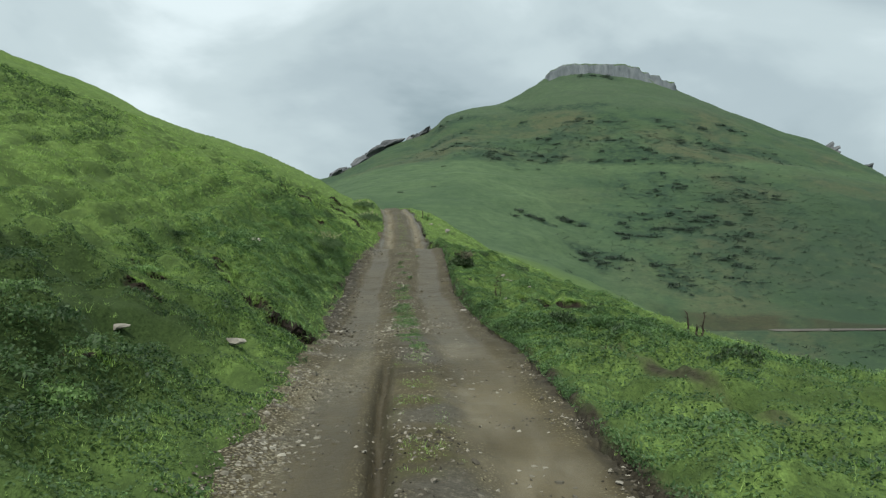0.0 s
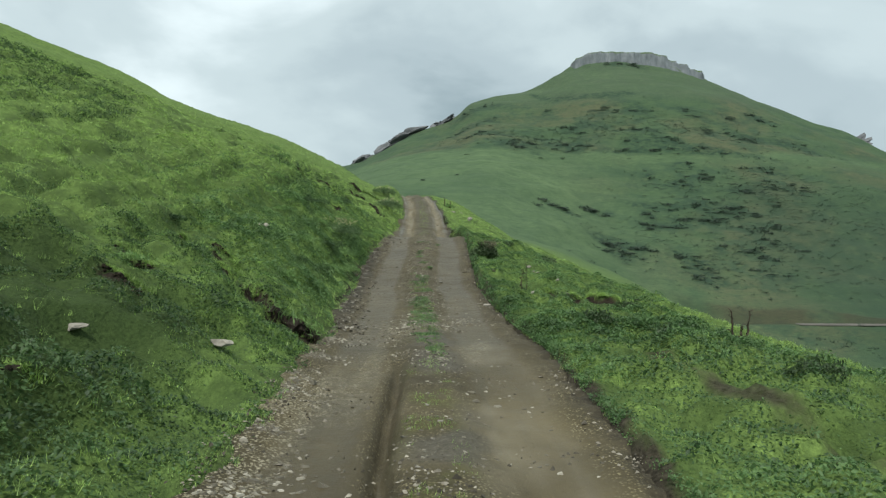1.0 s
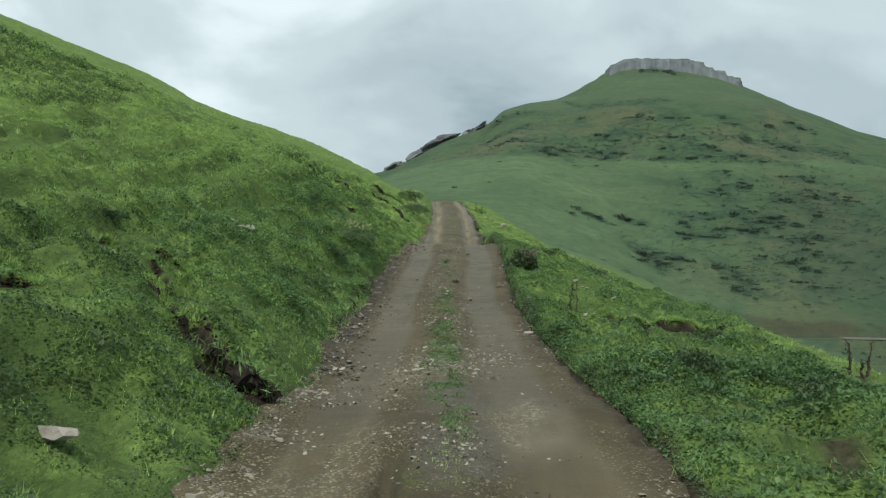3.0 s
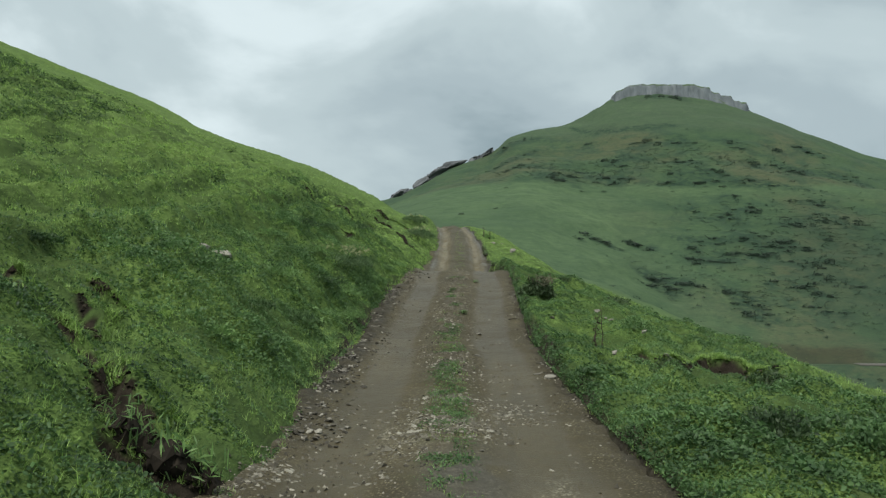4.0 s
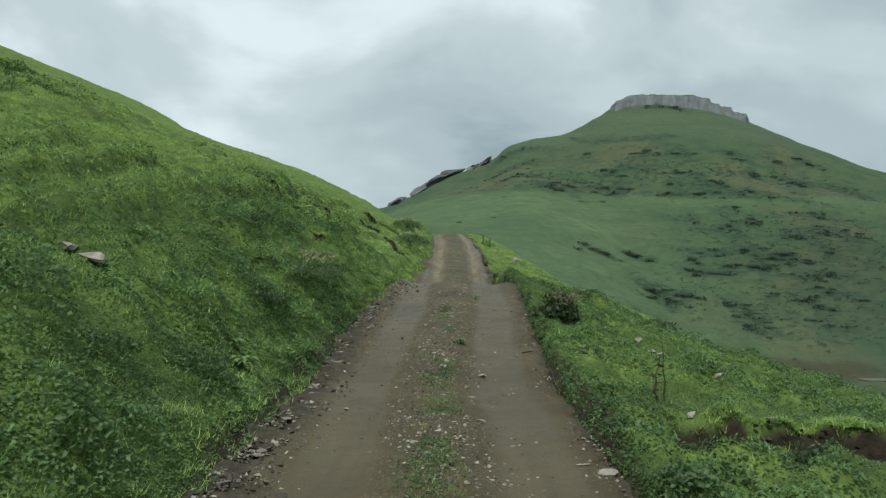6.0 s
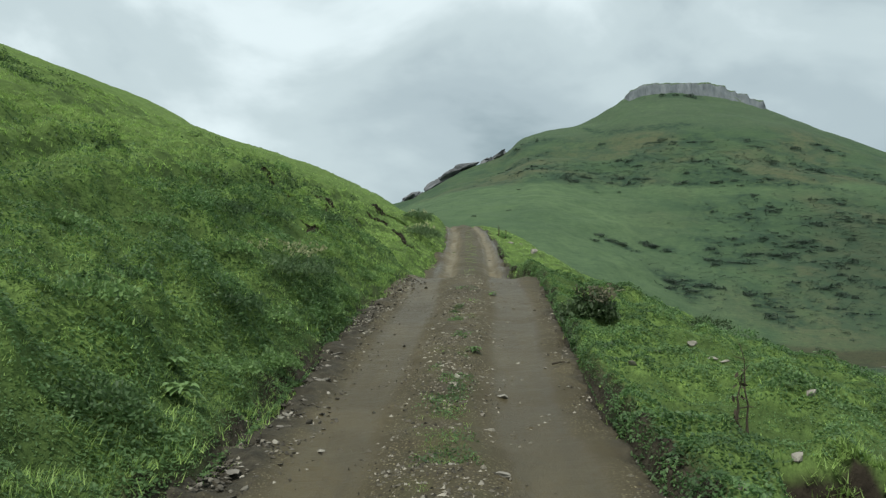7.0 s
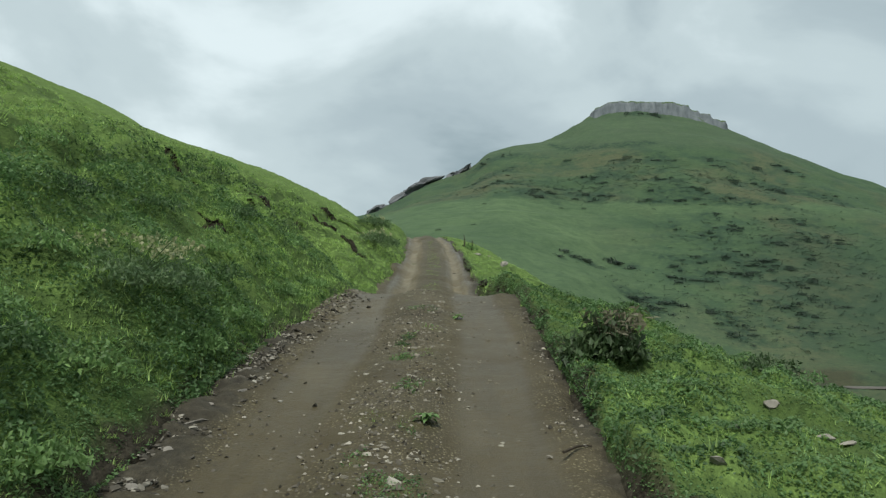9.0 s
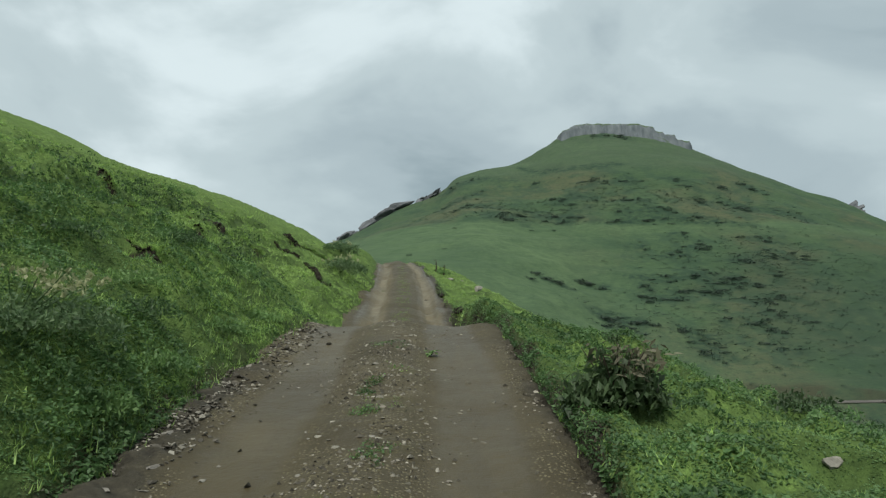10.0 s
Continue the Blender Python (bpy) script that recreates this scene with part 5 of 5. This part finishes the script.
def bush(name, x, y, w, d, h, seed, crown_material, label, leaves=900, size=0.07, stems=9, dry=0, heads=0, category="bush", sink=0.03, tall=0.7, slim=0.5):
    """A leafy bush: stems that fan out from the root, a crown of leaves, dry leaves and flower heads where it has them."""
    rng = np.random.default_rng(seed)
    root = new(name)
    root.location = (x, y, ground_at(x, y) - sink)
    ends = []
    for k in range(stems):
        a, out = rng.uniform(0, 2 * math.pi), rng.uniform(0.25, 0.95)
        end = Vector((math.cos(a) * out * w / 2, math.sin(a) * out * d / 2, h * rng.uniform(0.7, 1.08) * tall))
        bm = bmesh.new()
        tube(bm, [(0, 0, 0), end * 0.45 + Vector((0, 0, 0.12 * h)), end], [0.007, 0.005, 0.003], 5)
        part("stem", bm, STALK if dry else crown_material, root)
        ends.append(np.array(end))
    ends = np.array(ends)

    def along(n, low, wide):
        k = rng.integers(stems, size=n)
        s = rng.uniform(low, 1.0, n) ** 0.7
        return ends[k] * s[:, None] + np.array([0, 0, 0.12 * h]) * (s * (1 - s) * 4)[:, None] + rng.normal(size=(n, 3)) * np.array([w, d, h]) * wide

    a, rad = rng.uniform(0, 2 * math.pi, leaves), np.sqrt(rng.uniform(0, 1, leaves))
    lump = 0.75 + 0.25 * np.sin(a * 3 + seed) * np.sin(rad * 5 + seed * 2)
    c = np.stack([np.cos(a) * rad * w * 0.5, np.sin(a) * rad * d * 0.5, h * np.sqrt(1 - 0.92 * rad ** 2) * lump * rng.uniform(0.25, 1.0, leaves) ** 0.6], 1)
    c += rng.normal(size=c.shape) * size * 0.4
    leaf_part("crown", rng, c, size, crown_material, root, "", slim, 0.9)
    if dry:
        c = along(dry, 0.3, 0.09) + np.array([w * 0.16, 0, 0])
        c[:, 2] = np.abs(c[:, 2])
        leaf_part("dry_leaves", rng, c, size * 1.25, DRY, root, "withered brown leaves", 0.3, 1.1)
    if heads:
        for c in along(heads, 0.9, 0.06):
            tuft = c + np.array([0, 0, h * 0.14]) + rng.normal(size=(9, 3)) * size * 0.28
            leaf_part("flower_head", rng, tuft, size * 0.7, PALE, root, "pale faded flower head", 0.7, 0.9)
    return tagged(root, label, category)


bush("dock_bush", 1.22, 20.6, 0.66, 0.5, 0.42, 3, DOCK, "dark dock bush with withered brown stems on the verge", 1700, 0.075, 18, 170, tall=1.05)
bush("thistle_bush", -2.50, 20.3, 1.25, 1.3, 0.36, 4, SILVER, "grey-green thistle bush with pale flower heads on the bank", 3600, 0.05, 18, 0, 60, tall=1.0, slim=0.32)
bush("thistle_bush", -2.35, 36.8, 1.5, 2.2, 0.45, 5, SILVER, "large grey-green thistle bush beside the upper track", 2400, 0.085, 16, 0, 24, slim=0.35)
bush("thistle_bush", -2.75, 40.5, 1.3, 1.8, 0.4, 6, SILVER, "grey-green thistle bush beside the upper track", 1900, 0.085, 14, 0, 18, slim=0.35)
for k, (x, y, w, h) in enumerate(((2.16, 14.3, 0.42, 0.24), (2.10, 11.3, 0.50, 0.22), (2.68, 11.0, 0.42, 0.24), (2.8, 10.3, 0.36, 0.22), (3.3, 14.6, 0.5, 0.24), (3.4, 22.4, 0.8, 0.26), (2.9, 21.6, 0.6, 0.2),
                                  (2.2, 25.2, 0.6, 0.2), (2.9, 24.6, 0.7, 0.22), (1.2, 28.6, 0.6, 0.25), (0.95, 31.5, 0.5, 0.3), (2.9, 8.9, 0.5, 0.2), (3.2, 7.6, 0.5, 0.2))):
    bush("low_bush", x, y, w, w, h, 20 + k, HERB if k % 3 == 2 else DOCK, "low dark green leafy clump in the verge grass", 420, 0.05, 7)
for k, (x, y, w, h) in enumerate(((-2.35, 18.0, 0.9, 0.34), (-2.1, 17.2, 0.7, 0.28), (-2.75, 18.6, 0.8, 0.3), (-2.4, 14.2, 0.6, 0.22), (-2.0, 21.4, 0.6, 0.26), (-2.6, 22.4, 0.7, 0.3), (-3.4, 20.9, 0.8, 0.3),
                                  (-2.0, 23.2, 0.6, 0.28), (-3.7, 17.5, 0.6, 0.2), (-3.9, 12.6, 0.5, 0.12), (-3.4, 9.6, 0.6, 0.12), (-2.2, 4.6, 0.7, 0.2), (-2.7, 5.5, 0.8, 0.2), (-3.3, 6.3, 0.7, 0.18), (-2.6, 3.9, 0.7, 0.2), (-2.9, 24.6, 0.8, 0.3), (-4.6, 22.5, 0.9, 0.3), (-2.3, 12.6, 0.5, 0.2), (-2.15, 15.2, 0.7, 0.3), (-2.6, 16.0, 0.8, 0.3), (-2.2, 18.9, 0.8, 0.38), (-3.0, 17.2, 0.8, 0.3), (-2.9, 19.6, 0.7, 0.35), (-1.95, 20.3, 0.5, 0.3), (-2.3, 21.9, 0.7, 0.34), (-1.9, 24.4, 0.6, 0.3), (-2.5, 25.6, 0.8, 0.3), (-3.3, 22.6, 0.8, 0.3), (-1.9, 17.9, 0.6, 0.3), (-3.6, 19.2, 0.8, 0.26))):
    bush("bank_herb", x, y, w * 0.85, w * 0.85, h * 0.72, 60 + k, (NETTLE, FERN, FERN)[k % 3], "leafy dark green herb clump on the steep bank", 750, 0.04, 5, category="herb")


def burdock(x, y, span, seed, label):
    """A rosette of big lobed leaves."""
    rng = np.random.default_rng(seed)
    root = new("burdock")
    root.location = (x, y, ground_at(x, y))
    for k in range(17):
        a, ln = k * 2.4 + rng.normal() * 0.2, span * rng.uniform(0.5, 1.0)
        rise = rng.uniform(0.3, 0.9)
        bm = bmesh.new()
        spine = []
        for s in np.linspace(0, 1, 8):
            width = ln * 0.36 * math.sin(math.pi * min(s * 0.92 + 0.08, 1)) * (1 + 0.5 * (-1) ** int(s * 7))
            out, up = ln * s, span * (rise * s - (0.45 + 0.35 * rise) * s * s) + 0.35 * span * rise
            mid = Vector((out * math.cos(a), out * math.sin(a), up))
            sd = Vector((-math.sin(a), math.cos(a), 0.25)) * width * 0.5
            sd2 = Vector((math.sin(a), -math.cos(a), 0.25)) * width * 0.5
            spine.append((bm.verts.new(mid + sd), bm.verts.new(mid), bm.verts.new(mid + sd2)))
        for (p, q, r), (p2, q2, r2) in zip(spine, spine[1:]):
            bm.faces.new((p, q, q2, p2)), bm.faces.new((q, r, r2, q2))
        part("leaf", bm, BURDOCK, root)
    return tagged(root, label, "plant")


turf_roll(-1.86, 9.93, -1.36, 10.02, 0.085, 71, "dark slumped roll of turf and soil at the track edge")
turf_roll(-2.30, 10.62, -1.92, 10.28, 0.035, 72, "torn lip of turf over bare brown earth")
for k, (x0, y0, x1, y1, thick) in enumerate(((-4.9, 32.5, -3.8, 31.8, 0.13), (-3.5, 28.4, -2.7, 28.0, 0.10), (-4.4, 38.5, -3.0, 37.8, 0.15), (-3.1, 25.7, -2.4, 25.3, 0.08), (-2.9, 34.0, -2.2, 33.4, 0.11), (-3.9, 35.4, -3.2, 35.0, 0.11))):
    turf_roll(x0, y0, x1, y1, thick * 0.55, 80 + k, "dark torn turf edge on the eroded bank")
turf_roll(0.66, 29.2, 0.62, 31.6, 0.06, 73, "dark crumbling turf edge beside the upper track")
turf_roll(0.46, 35.6, 0.36, 38.6, 0.07, 74, "dark crumbling turf edge beside the upper track")


burdock(-2.02, 16.1, 0.19, 1, "burdock rosette with large light green leaves on the bank")
burdock(-2.25, 16.5, 0.15, 2, "smaller burdock rosette low on the bank")
burdock(-0.16, 19.15, 0.12, 3, "grey-green thistle rosette in the middle of the track")
burdock(0.05, 23.0, 0.10, 4, "small leafy rosette in the middle of the track")
burdock(-1.75, 6.2, 0.13, 5, "small light green rosette at the foot of the bank")


def dead_stalk(x, y, h, seed, lean, label, thick=0.022, leafy=True):
    rng = np.random.default_rng(seed)
    root = new("dead_stalk")
    root.location = (x, y, ground_at(x, y) - 0.03)
    pts = [Vector((lean * s * h + rng.normal() * 0.012, rng.normal() * 0.012, s * h)) for s in np.linspace(0, 1, 7)]
    bm = bmesh.new()
    tube(bm, pts, [thick * (1.2 - 0.8 * s) * rng.uniform(0.8, 1.2) for s in np.linspace(0, 1, 7)])
    part("stem", bm, STALK, root)
    for k in range(6):
        p = pts[2 + k % 5]
        bm = bmesh.new()
        d = Vector((rng.normal() * 0.06, rng.normal() * 0.06, rng.uniform(-0.03, 0.09)))
        tube(bm, [p, p + d * 0.6, p + d + Vector((0, 0, -0.01))], [thick * 0.5, thick * 0.35, thick * 0.15], 5)
        part("twig", bm, STALK, root)
    if leafy:
        leaf_part("withered_leaves", rng, np.array([tuple(p) for p in pts[1:]] * 5) + rng.normal(size=(30, 3)) * 0.02, 0.06, STALK, root, "", 0.4, 1.2)
    return tagged(root, label, "plant")


dead_stalk(5.42, 15.2, 0.68, 1, -0.02, "tall dead black thistle stalk on the grassy slope", 0.026)
dead_stalk(5.78, 15.5, 0.54, 2, 0.14, "leaning dead brown stalk on the grassy slope", 0.018)
dead_stalk(5.60, 15.25, 0.28, 3, 0.05, "short broken dead stalk on the grassy slope", 0.024)
dead_stalk(1.72, 16.7, 0.46, 4, 0.10, "thin dark stalk standing above verge herbs", 0.009, True)
dead_stalk(1.86, 16.9, 0.66, 5, -0.03, "thin dark stalk standing above verge herbs", 0.007, False)
dead_stalk(0.45, 46.0, 0.55, 6, 0.0, "dark upright stalk beside the upper track", 0.025)
dead_stalk(0.75, 46.3, 0.45, 7, 0.1, "dark upright stalk beside the upper track", 0.025)
bush("low_bush", 0.6, 46.4, 0.9, 0.9, 0.28, 19, FERN, "dark leafy clump beside the upper track", 500, 0.08, 5)
bush("low_bush", -9.9, 46.8, 1.1, 1.0, 0.4, 18, FERN, "small dark bush alone on the hillside", 600, 0.1, 6)
bush("low_bush", -7.2, 36.9, 0.8, 0.7, 0.3, 17, FERN, "small dark bush alone on the hillside", 500, 0.08, 6)

stick = new("stick")
stick.location = (0.70, 18.75, ground_at(0.70, 18.75) + 0.012)
bm = bmesh.new()
tube(bm, [(-0.10, -0.12, 0), (0.0, 0.02, 0.012), (0.09, 0.10, 0.004)], [0.009, 0.008, 0.004], 6)
part("twig", bm, STALK, stick)
tagged(stick, "short brown stick lying on the dirt track", "stick")
